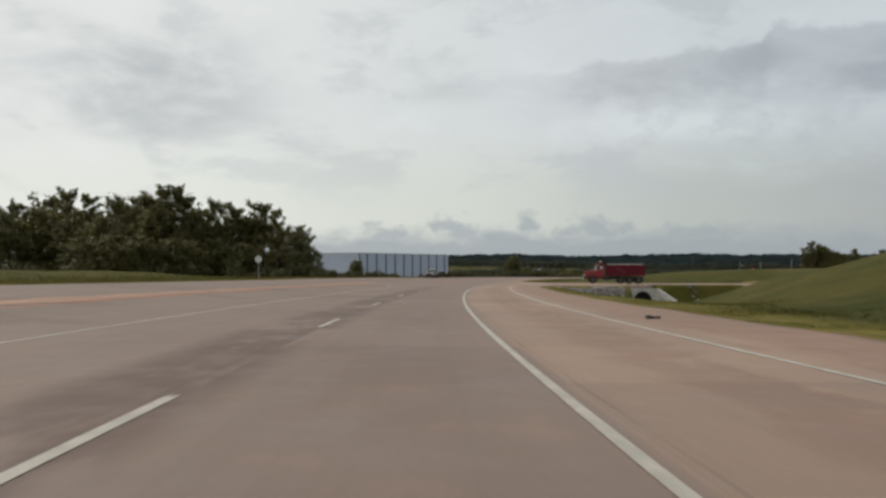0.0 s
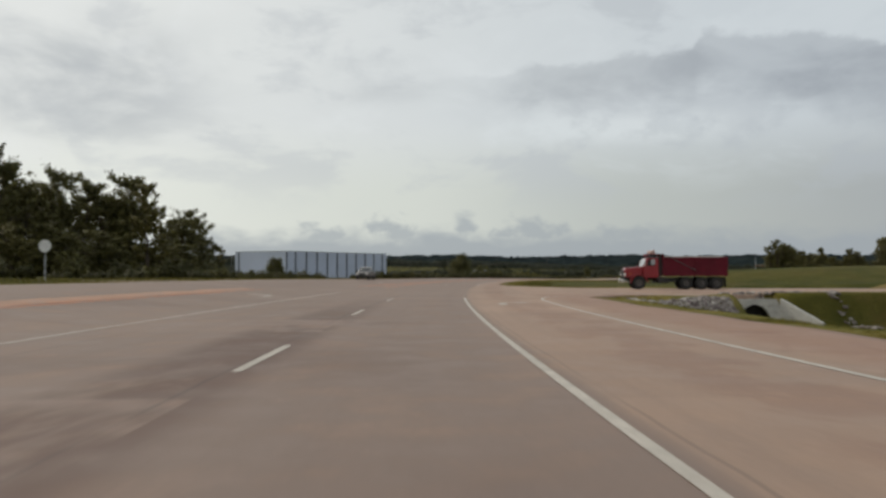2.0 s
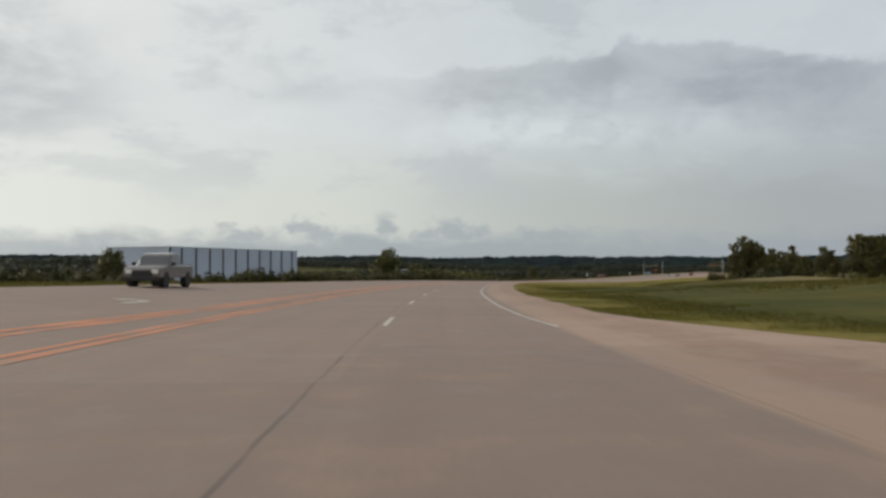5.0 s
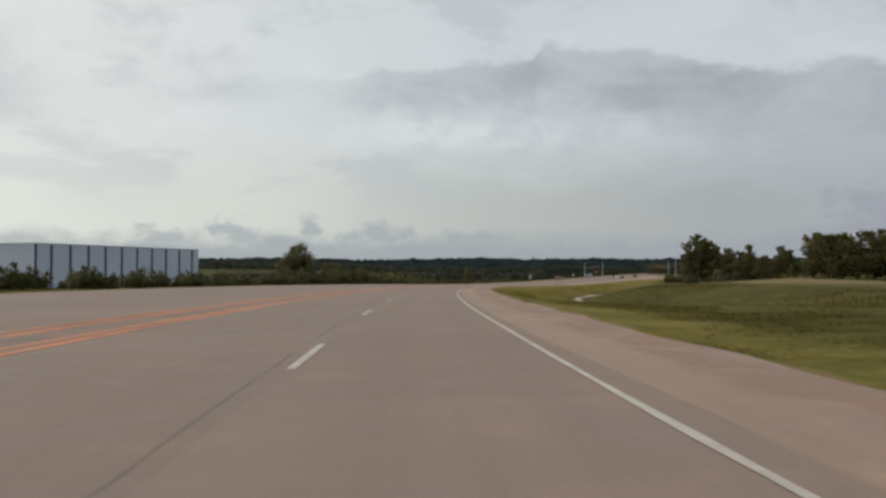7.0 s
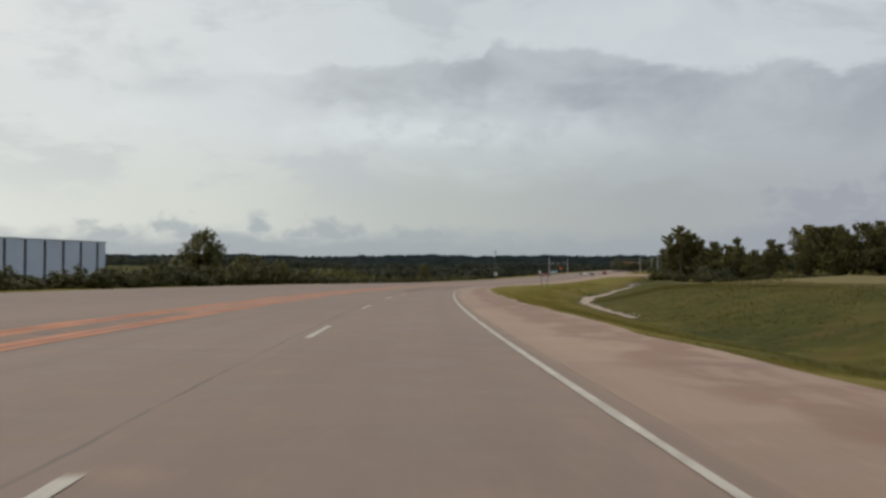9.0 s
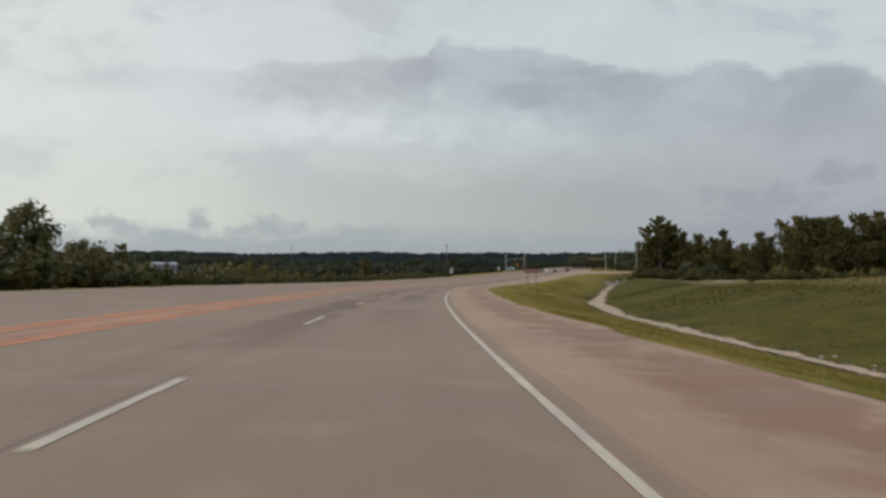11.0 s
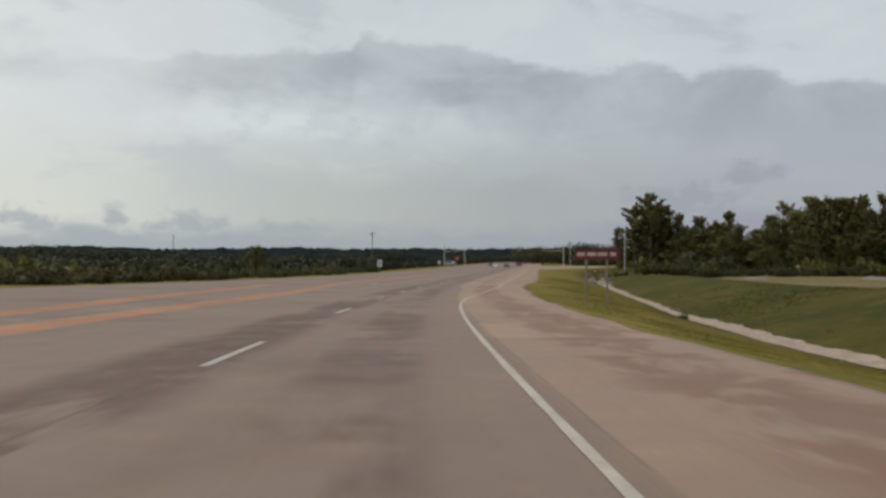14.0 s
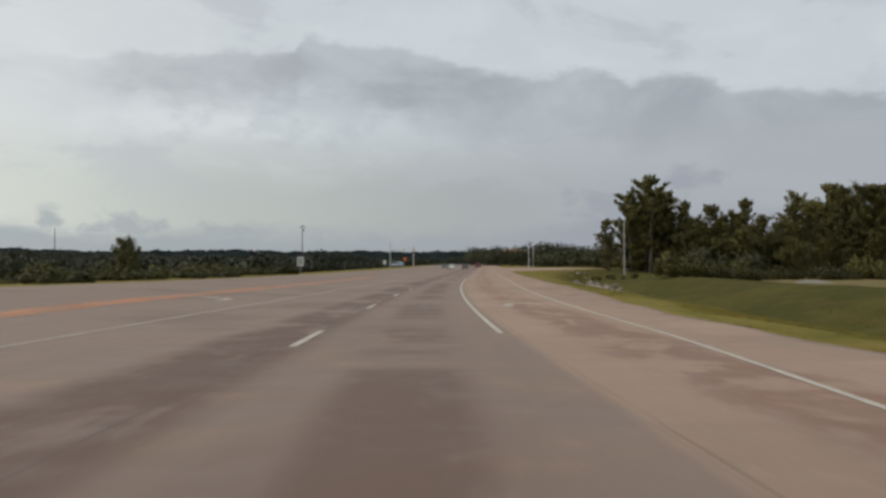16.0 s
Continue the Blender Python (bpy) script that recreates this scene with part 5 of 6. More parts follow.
def wedge(bm, outline, x0, x1, bevel=0.0):
    """A side outline of (y, z) points, extruded from x0 to x1."""
    a = [bm.verts.new((x0, y, z)) for y, z in outline]
    b = [bm.verts.new((x1, y, z)) for y, z in outline]
    fs = [bm.faces.new(a), bm.faces.new(b[::-1])]
    n = len(outline)
    for k in range(n):
        fs.append(bm.faces.new((a[k], b[k], b[(k + 1) % n], a[(k + 1) % n])))
    bmesh.ops.recalc_face_normals(bm, faces=fs)
    if bevel:
        bmesh.ops.bevel(bm, geom=list({e for f in fs for e in f.edges}), offset=bevel, segments=2, affect="EDGES", profile=0.5)
    return bm


def dump_truck(m):
    root = thing("dump_truck", m, "red dump truck with a covered steel tipping body", "truck")
    part("chassis", boxes((-0.45, -7.1, 0.72, -0.3, 1.3, 0.98), (0.3, -7.1, 0.72, 0.45, 1.3, 0.98), (-0.9, -7.15, 0.8, 0.9, -7.0, 1.0), (-0.6, -3.0, 0.6, 0.6, -2.4, 0.8)), M_CHASSIS, root, "black steel frame")
    bm = wedge(bmesh.new(), [(1.15, 1.0), (1.2, 1.55), (1.05, 1.78), (-0.35, 1.92), (-0.35, 0.98)], -0.78, 0.78, 0.06)
    part("hood", bm, M_REDCAB, root, "bright red bonnet")
    for x in (-1, 1):
        bm = bmesh.new()
        n = 10
        arc = [(math.cos(math.pi * k / n) * 0.74, 0.56 + math.sin(math.pi * k / n) * 0.74) for k in range(n + 1)]
        arc2 = [(math.cos(math.pi * k / n) * 0.66, 0.56 + math.sin(math.pi * k / n) * 0.66) for k in range(n, -1, -1)]
        wedge(bm, arc + arc2, x * 0.78, x * 1.22)
        part("mudguard", bm, M_REDCAB, root, "rounded red front mudguard")
        part("headlight", boxes((x * 0.95 - 0.14, 1.12, 1.12, x * 0.95 + 0.14, 1.26, 1.34), bevel=0.03), M_LAMP, root)
        part("indicator", boxes((x * 1.1 - 0.05, 0.70, 1.24, x * 1.1 + 0.05, 0.80, 1.32), bevel=0.01), M_AMBER, root)
    part("grille", boxes((-0.62, 1.16, 1.02, 0.62, 1.24, 1.62), *[(-0.6, 1.22, 1.06 + k * 0.09, 0.6, 1.27, 1.1 + k * 0.09) for k in range(6)], bevel=0.01), M_CHASSIS, root, "dark slatted grille")
    part("bumper", boxes((-1.15, 1.2, 0.55, 1.15, 1.42, 0.86), bevel=0.04), M_CHROME, root, "pale steel bumper")
    bm = wedge(bmesh.new(), [(-0.35, 0.95), (-0.35, 1.9), (-0.62, 2.62), (-1.6, 2.66), (-1.66, 0.95)], -1.02, 1.02, 0.06)
    cab = part("cab", bm, M_REDCAB, root, "bright red cab")
    bm = wedge(bmesh.new(), [(-0.36, 1.95), (-0.34, 1.95), (-0.58, 2.55), (-0.62, 2.55)], -0.9, 0.9)
    part("windscreen", bm, M_SKYGLASS, cab, "windscreen painted pale like reflected sky")
    for x in (-1, 1):
        bm = wedge(bmesh.new(), [(-0.66, 1.98), (-0.78, 2.52), (-1.32, 2.52), (-1.34, 1.98)], x * 1.015, x * 1.03)
        part("side_window", bm, M_GLASS, cab, "dark side window")
        # added plate: a pale sky reflection painted over part of the window
        bm = wedge(bmesh.new(), [(-0.98, 2.06), (-1.02, 2.50), (-1.30, 2.50), (-1.31, 2.06)], x * 1.028, x * 1.036)
        part("vent_window", bm, M_SKYGLASS, cab, "added pale plate painted as reflected sky")
        part("door", boxes((x * 1.02 - 0.012, -1.42, 1.0, x * 1.02 + 0.012, -0.5, 1.86), bevel=0.008), M_REDCAB, cab)
        part("mirror", boxes((x * 1.28 - 0.05, -0.5, 1.95, x * 1.28 + 0.05, -0.42, 2.4), (min(x * 1.0, x * 1.28), -0.47, 2.12, max(x * 1.0, x * 1.28), -0.45, 2.15)), M_CHROME, root, "tall chrome side mirror")
        part("step", boxes((x * 1.05 - 0.15, -1.35, 0.55, x * 1.05 + 0.15, -0.6, 0.62)), M_CHASSIS, root)
        part("fuel_tank", boxes((x * 0.85 - 0.3, -2.5, 0.52, x * 0.85 + 0.3, -1.5, 1.0), bevel=0.1), M_CHASSIS, root, "dusty black fuel tank")
        part("mudflap", boxes((x * 0.88 - 0.3, -7.12, 0.18, x * 0.88 + 0.3, -7.08, 0.95)), M_CHASSIS, root)
    bm = bmesh.new()
    rod(bm, (-0.8, -1.78, 0.9), (-0.8, -1.78, 2.9), 0.07, 0.07, 10)
    part("exhaust_stack", bm, M_RIM, root, "upright exhaust pipe")
    # tipping body, open above, with ribs
    bed = part("tipping_body", boxes((-1.2, -7.2, 1.15, 1.2, -1.95, 1.27)), M_RED, root, "dull red steel tipping body")
    for x in (-1, 1):
        part("side_wall", boxes((x * 1.18 - 0.04, -7.2, 1.2, x * 1.18 + 0.04, -1.95, 2.62)), M_RED, bed)
        part("top_rail", boxes((x * 1.2 - 0.07, -7.2, 2.56, x * 1.2 + 0.07, -1.95, 2.70), bevel=0.02), M_RED, bed)
        part("bottom_rail", boxes((x * 1.19 - 0.07, -7.28, 1.12, x * 1.19 + 0.07, -1.95, 1.32), bevel=0.02), M_RED, bed)
    part("headboard", boxes((-1.2, -2.05, 1.2, 1.2, -1.95, 2.95)), M_RED, bed)
    part("tailgate", boxes((-1.2, -7.28, 1.2, 1.2, -7.2, 2.72)), M_RED, bed)
    for x in (-1, 1):
        for y in (-2.0, -4.6, -7.15):
            part("rib", boxes((x * 1.25 - 0.05, y - 0.07, 1.2, x * 1.25 + 0.05, y + 0.07, 2.66), bevel=0.01), M_RED, bed)
        bm = bmesh.new()
        rod(bm, (x * 1.29, -2.2, 2.85), (x * 1.29, -4.7, 1.55), 0.035, 0.035, 6)
        part("tarp_arm", bm, M_RIM, bed, "slanting metal tarp arm")
    part("cab_guard", boxes((-1.1, -2.0, 2.9, 1.1, -0.75, 2.98), (-1.1, -0.8, 2.78, 1.1, -0.72, 2.98), bevel=0.02), M_RED, bed, "red plate over the cab")
    bm = bmesh.new()
    rod(bm, (-0.95, -1.2, 3.1), (0.95, -1.2, 3.1), 0.17, 0.17, 12)
    part("tarp_roll", bm, material("pale_tarp_roll", (0.42, 0.28, 0.24), 0.85, bump=0.3), bed, "rolled pale tarp over the cab")
    bm = bmesh.new()
    nx, ny = 9, 15
    gv = [[bm.verts.new((-1.12 + 2.24 * i / (nx - 1), -7.1 + 5.0 * j / (ny - 1), 2.66 + 0.14 * math.sin(math.pi * i / (nx - 1)) + 0.025 * math.sin(j * 1.9 + i))) for i in range(nx)] for j in range(ny)]
    for j in range(ny - 1):
        for i in range(nx - 1):
            bm.faces.new((gv[j][i], gv[j][i + 1], gv[j + 1][i + 1], gv[j + 1][i]))
    part("tarp", bm, M_TARP, bed, "sagging grey tarp over the load")
    for x in (-1.02, 1.02):
        wheel(root, x, 0.3 - 0.3, 0.55, 0.32, (M_TYRE, M_RIM))
        for y in (-3.9, -5.15, -6.4):
            wheel(root, x * 0.92, y, 0.53, 0.52, (M_TYRE, M_RIM))
    bm = bmesh.new()
    for y in (0.0, -3.9, -5.15, -6.4):
        rod(bm, (-0.95, y, 0.54), (0.95, y, 0.54), 0.09, 0.09, 8)
    part("axle", bm, M_CHASSIS, root, "black steel axles")
    return root


shed()
for x, y, h in ((58.5, 534, 1.0), (61.5, 533, 1.15), (64.5, 532, 1.0)):
    s, d = (float(v[0]) for v in near(x, y))
    bush(1, s, d, h * 1.5, group="hedge along the road", stretch=1.0)
dump_truck(at(120.6, 17.9, 0.0, 90, on="road"))


# ---- cars ----
def car(m, kind, paint, label, category):
    """A car or a pickup, y ahead; its outline is rounded and narrows towards the roof."""
    root = thing("pickup_truck" if kind == "pickup" else "van" if kind == "van" else "car", m, label, category)
    if kind == "pickup":
        low, top, length, wide, roof = 0.42, 1.12, 5.4, 1.92, 1.86
        cabin = [(1.25, 1.08), (0.55, 1.78), (-0.2, 1.86), (-0.85, 1.82), (-1.05, 1.08)]
        shell = [(2.66, 0.5), (2.7, 0.95), (2.5, 1.1), (1.2, 1.2), (-2.6, 1.18), (-2.7, 1.1), (-2.68, 0.5)]
        axles, r = (1.75, -1.7), 0.38
    elif kind == "van":
        cabin = [(1.55, 1.0), (0.85, 1.75), (0.2, 1.86), (-2.3, 1.86), (-2.45, 1.0)]
        shell = [(2.4, 0.4), (2.45, 0.85), (1.6, 1.08), (-2.45, 1.08), (-2.5, 0.45)]
        axles, r, wide = (1.5, -1.5), 0.33, 1.9
    else:
        cabin = [(0.95, 0.9), (0.2, 1.36), (-0.3, 1.44), (-1.0, 1.4), (-1.75, 0.95)]
        shell = [(2.25, 0.35), (2.28, 0.68), (2.0, 0.82), (0.9, 0.95), (-1.7, 0.98), (-2.2, 0.92), (-2.28, 0.4)]
        axles, r, wide = (1.4, -1.35), 0.32, 1.78
    h = wide / 2
    part("body", wedge(bmesh.new(), shell, -h, h, 0.09), paint, root)
    bm = wedge(bmesh.new(), cabin, -h + 0.08, h - 0.08, 0.05)
    mid = min(z for y, z in cabin)
    hi = max(z for y, z in cabin)
    for v in bm.verts:
        v.co.x *= 1 - 0.16 * (v.co.z - mid) / (hi - mid)
    cab = part("cabin", bm, paint, root)
    cy = sum(y for y, z in cabin) / len(cabin)
    bm = wedge(bmesh.new(), [(cabin[0][0] + 0.01, cabin[0][1] + 0.1), (cabin[1][0] + 0.05, cabin[1][1] - 0.06), (cabin[1][0] - 0.05, cabin[1][1] - 0.06), (cabin[0][0] - 0.1, cabin[0][1] + 0.1)], -h + 0.2, h - 0.2)
    part("windscreen", bm, M_GLASS, cab, "dark glass windscreen")
    for x in (-1, 1):
        ins = [(cy + (y - cy) * 0.8, mid + 0.12 + (z - mid) * 0.72) for y, z in cabin]
        bm = wedge(bmesh.new(), ins, x * (h - 0.085), x * (h - 0.06))
        for v in bm.verts:
            v.co.x *= 1 - 0.13 * (v.co.z - mid) / (hi - mid)
        part("side_window", bm, M_GLASS, cab, "dark side window")
        front = shell[0][0]
        part("headlight", boxes((x * (h - 0.28) - 0.17, front - 0.12, shell[1][1] - 0.22, x * (h - 0.28) + 0.17, front + 0.05, shell[1][1] - 0.02), bevel=0.03), M_LAMP, root)
        part("tail_light", boxes((x * (h - 0.14) - 0.1, shell[-1][0] - 0.06, 0.72, x * (h - 0.14) + 0.1, shell[-1][0] + 0.1, 0.95), bevel=0.02), M_RED, root)
        part("mirror", boxes((x * (h + 0.1) - 0.1, cabin[0][0] - 0.35, mid + 0.06, x * (h + 0.1) + 0.1, cabin[0][0] - 0.2, mid + 0.26), bevel=0.03), M_CHASSIS, root)
        for y in axles:
            wheel(root, x * (h - 0.1), y, r, 0.24, (M_TYRE, M_RIM))
            bm = bmesh.new()
            rod(bm, (x * (h - 0.3), y, r + 0.02), (x * (h + 0.012), y, r + 0.02), r * 1.18, r * 1.18, 20)
            part("wheel_arch", bm, M_CHASSIS, root)
    part("grille", boxes((-h * 0.55, shell[0][0] - 0.1, 0.55, h * 0.55, shell[0][0] + 0.06, shell[1][1] - 0.05), bevel=0.02), M_CHASSIS, root, "black front grille")
    part("bumper", boxes((-h + 0.05, shell[0][0] - 0.1, 0.36, h - 0.05, shell[0][0] + 0.1, 0.56), bevel=0.04), M_CHASSIS if kind == "pickup" else paint, root)
    if kind == "pickup":
        part("load_bed", boxes((-h + 0.1, -2.55, 1.14, h - 0.1, -1.15, 1.21)), M_CHASSIS, root, "dark open load bed")
    return root


def paint(name, colour):
    return material(name, colour, 0.35, vary=0.08, bump=0.0, coat=0.4, metal=0.1)


P_SILVER, P_WHITE, P_DARK, P_MAROON, P_BLUE = paint("silver_paint", (0.15, 0.135, 0.13)), paint("white_paint", (0.70, 0.70, 0.68)), paint("dark_paint", (0.03, 0.032, 0.04)), paint("maroon_paint", (0.16, 0.02, 0.025)), paint("pale_blue_paint", (0.33, 0.42, 0.55))
car(at(170.5, -14.2, 0.0, 180, on="road"), "pickup", P_SILVER, "silver pickup truck with a black front bumper", "pickup truck")
car(at_xy(242.6, 675.2) @ pose(0, 0, 0, 0, 0, 62), "van", P_BLUE, "pale grey-blue van parked on the verge by a signal pole", "van")
car(at(705, -7.8, 0.0, 180, on="road"), "car", P_DARK, "dark car coming from the junction", "car")
car(at(694, -5.0, 0.0, 180, on="road"), "car", P_WHITE, "white car waiting near the junction", "car")
car(at(690, -0.6, 0.0, 0, on="road"), "car", P_DARK, "dark car driving towards the junction", "car")
car(at(722, 3.2, 0.0, 0, on="road"), "van", P_MAROON, "maroon van driving over the crest", "van")


# ---- signs, poles, lamps ----
def plate(bm, outline, thick=0.02):
    a = [bm.verts.new((x, 0, z)) for x, z in outline]
    b = [bm.verts.new((x, thick, z)) for x, z in outline]
    fs = [bm.faces.new(a), bm.faces.new(b[::-1])]
    n = len(outline)
    for k in range(n):
        fs.append(bm.faces.new((a[k], b[k], b[(k + 1) % n], a[(k + 1) % n])))
    bmesh.ops.recalc_face_normals(bm, faces=fs)
    return bm


def road_sign(m, outline, height, mat, label, bars=()):
    root = thing("road_sign", m, label, "sign")
    bm = boxes((-0.035, -0.02, -0.4, 0.035, 0.03, height), bevel=0.006)
    part("post", bm, M_STEEL, root, "galvanised steel post")
    board = part("board", plate(bmesh.new(), outline), mat, root)
    board.location = (0, -0.05, height)
    for x0, z0, x1, z1 in bars:
        b = part("bar", boxes((x0, -0.012, z0, x1, -0.002, z1)), M_CHASSIS, board, "dark bar of unreadable writing")
    return root


M_SIGN_BACK = material("sign_back_aluminium", (0.58, 0.58, 0.57), 0.5, metal=0.2, vary=0.1, bump=0.02)
M_SIGN_WHITE = material("white_sign_face", (0.66, 0.67, 0.68), 0.5, vary=0.06, bump=0.0)
M_SIGN_ORANGE = material("orange_sign_face", (0.70, 0.16, 0.03), 0.5, vary=0.06, bump=0.0)
M_SIGN_RED = material("dark_red_board", (0.135, 0.022, 0.028), 0.6, vary=0.2, scale=2, bump=0.05)
octagon = [(math.cos(0.3927 + 0.7854 * k) * 0.5, math.sin(0.3927 + 0.7854 * k) * 0.5) for k in range(8)]
road_sign(at(111, -28.5), octagon, 2.75, M_SIGN_BACK, "pale back of an eight-sided road sign on a steel post")
road_sign(at_xy(146.3, 522.4), [(-0.5, -0.7), (0.5, -0.7), (0.5, 0.7), (-0.5, 0.7)], 1.9, M_SIGN_WHITE, "white rectangular road sign on a post", [(-0.35, 0.25, 0.35, 0.4), (-0.35, -0.1, 0.35, 0.05), (-0.3, -0.45, 0.3, -0.3)])
road_sign(at(640, -20.5), [(-0.4, -0.5), (0.4, -0.5), (0.4, 0.5), (-0.4, 0.5)], 1.9, M_SIGN_WHITE, "small white road sign near the junction")
road_sign(at_xy(262.0, 705.0), [(0, -0.9), (0.9, 0), (0, 0.9), (-0.9, 0)], 3.0, M_SIGN_ORANGE, "orange diamond warning sign on a post")


M_POLE = material("pale_painted_pole", (0.50, 0.49, 0.48), 0.55, vary=0.1, bump=0.05)
M_POST = material("grey_weathered_post", (0.22, 0.20, 0.17), 0.85, vary=0.25, scale=2.0, fine=20, bump=0.3)


def red_board(m):
    root = thing("sign_board", m, "long dark red board with pale writing on two posts", "sign")
    for x in (-0.62, 0.62):
        part("post", boxes((x - 0.06, 0.0, -1.4, x + 0.06, 0.1, 2.5), bevel=0.01), M_POST, root, "grey weathered square post")
    board = part("board", boxes((-1.25, -0.06, 2.24, 1.25, 0.0, 2.76), bevel=0.015), M_SIGN_RED, root)
    part("frame", boxes((-1.31, -0.09, 2.76, 1.31, 0.03, 2.82), (-1.31, -0.09, 2.18, 1.31, 0.03, 2.24), (-1.31, -0.09, 2.24, -1.25, 0.03, 2.76), (1.25, -0.09, 2.24, 1.31, 0.03, 2.76)), M_SIGN_RED, root, "dark red frame")
    for x0, x1 in ((-1.18, -0.72), (-0.6, -0.05), (0.04, 0.62), (0.8, 1.14)):
        part("bar", boxes((x0, -0.075, 2.4, x1, -0.062, 2.62)), material("pale_lettering", (0.50, 0.36, 0.34), 0.7, vary=0.1, bump=0), board, "pale bar of unreadable writing")


red_board(at(413.6, 12.0, 0.54))


def utility_pole(m, height, label, arm=True, kind="wood"):
    root = thing("utility_pole", m, label, "pole")
    bm = bmesh.new()
    rod(bm, (0, 0, -0.8), (0, 0, height), 0.17, 0.11, 10)
    part("pole", bm, M_WOOD if kind == "wood" else M_STEEL, root)
    if arm:
        part("cross_arm", boxes((-1.1, -0.07, height - 0.75, 1.1, 0.07, height - 0.6), bevel=0.01), M_WOOD, root, "weathered wooden cross arm")
        for x in (-0.95, 0.95, 0.0):
            bm = bmesh.new()
            rod(bm, (x, 0, height - 0.62), (x, 0, height - 0.42), 0.06, 0.04, 8)
            part("insulator", bm, M_STEEL, root, "small grey insulator")
        bm = bmesh.new()
        rod(bm, (0.28, 0, height - 2.0), (0.28, 0, height - 1.2), 0.2, 0.2, 12)
        part("transformer", bm, M_STEEL, root, "grey drum transformer")


utility_pole(at_xy(190.8, 636.1), 15.2, "tall weathered wooden utility pole by the woods")
utility_pole(at_xy(129.1, 684.7), 15.0, "plain wooden utility pole beyond the hedge", arm=False)
utility_pole(at_xy(224.0, 535.0), 11.8, "thin grey pole at the wood's tip", arm=False, kind="steel")


def signal_pole(m, height, reach, label, heads):
    root = thing("traffic_signal", m, label, "traffic signal")
    bm = bmesh.new()
    rod(bm, (0, 0, -0.5), (0, 0, height), 0.20, 0.13, 12)
    rod(bm, (0, 0, -0.1), (0, 0, 0.25), 0.28, 0.2, 12)
    part("pole", bm, M_POLE, root)
    if reach:
        bm = bmesh.new()
        rod(bm, (0, 0, height * 0.68), (reach, 0, height * 0.68 + 0.5), 0.09, 0.05, 10)
        part("mast_arm", bm, M_POLE, root, "long tapering mast arm")
        for k in range(heads):
            x = reach * (0.55 + 0.42 * k / max(1, heads - 1))
            z = height * 0.68 + 0.5 * x / reach
            part("signal_head", boxes((x - 0.18, -0.2, z - 0.75, x + 0.18, 0.05, z + 0.3), bevel=0.03), M_AMBER, root, "amber signal housing")
    bm = bmesh.new()
    rod(bm, (0, 0, height), (0.9 * (1 if reach >= 0 else -1), 0, height + 0.25), 0.05, 0.04, 8)
    part("lamp_arm", bm, M_POLE, root)
    return root


signal_pole(at_xy(241.1, 677.3), 9.0, 9, "grey steel traffic signal with a mast arm", 2)
signal_pole(at_xy(272.1, 716.2), 8.8, 0, "grey steel lamp pole at the junction", 0)
signal_pole(at_xy(290.2, 658.5), 9.4, -9, "grey steel traffic signal with a long mast arm", 3)
signal_pole(at_xy(326.0, 703.7), 9.6, 0, "grey steel lamp pole at the junction", 0)

# ---- gravel track before the far wood ----
trk = np.array([(532, 40), (512, 62), (490, 90), (465, 130), (440, 190)], float)
q = np.linspace(0, 4, 60)
ts_, td_ = np.interp(q, range(5), trk[:, 0]), np.interp(q, range(5), trk[:, 1])
va = np.stack(place(ts_ - 2.2, td_, 0.06), 1)
vb = np.stack(place(ts_ + 2.2, td_, 0.06), 1)
M_GRAVEL = material("pale_gravel", (0.25, 0.21, 0.15), 0.95, vary=0.2, scale=0.6, fine=8, bump=0.4)
track = new("gravel_track", raw_mesh("gravel_track", np.stack([va, vb], 1).reshape(-1, 3), grid_faces(60, 2).tolist(), M_GRAVEL))
tagged(track, "pale gravel track along the wood's edge", "track", kind="structure")


def gravel_heap(x, y, turn, length, depth, height, seed):
    """A low dumped heap with a lumpy crest."""
    nx, ny = 34, 14
    v = []
    for j in range(ny):
        for i in range(nx):
            a, b = 2 * i / (nx - 1) - 1, 2 * j / (ny - 1) - 1
            r = min(1.0, math.hypot(a, b))
            lump = 0.65 + 0.55 * noise.noise((a * 3.2 + seed, b * 1.6, seed)) + 0.2 * noise.noise((a * 11, b * 6, seed))
            v.append((a * length / 2, b * depth / 2, height * max(0.0, (1 - r ** 1.6)) * lump - 0.12))
    me = raw_mesh("gravel_heap", v, grid_faces(ny, nx).tolist(), M_HEAP, True)
    ob = new("gravel_heap", me)
    ob.matrix_world = at_xy(x, y, 0.05) @ pose(0, 0, 0, 0, 0, turn)
    return tagged(ob, "low heap of pale grey rubble at the wood's edge", "heap", group="rubble heaps by the wood")


M_HEAP = material("pale_grey_rubble", (0.20, 0.185, 0.165), 0.95, vary=0.35, scale=0.9, fine=7, bump=0.6)
gravel_heap(226, 491, 75, 24, 6, 0.85, 1.0)
gravel_heap(252, 480, 75, 26, 6, 0.75, 2.0)


# ---- stones ----
def stone_mesh(seed):
    bm = bmesh.new()
    bmesh.ops.create_icosphere(bm, subdivisions=1, radius=1.0)
    rg = random.Random(seed)
    for v in bm.verts:
        v.co *= rg.uniform(0.72, 1.12)
        v.co.z *= 0.62
        v.co.x *= 1.2
    me = bpy.data.meshes.new("stone")
    bm.to_mesh(me)
    bm.free()
    me.materials.append(M_STONE)
    return me


STONES = [stone_mesh(k) for k in range(6)]


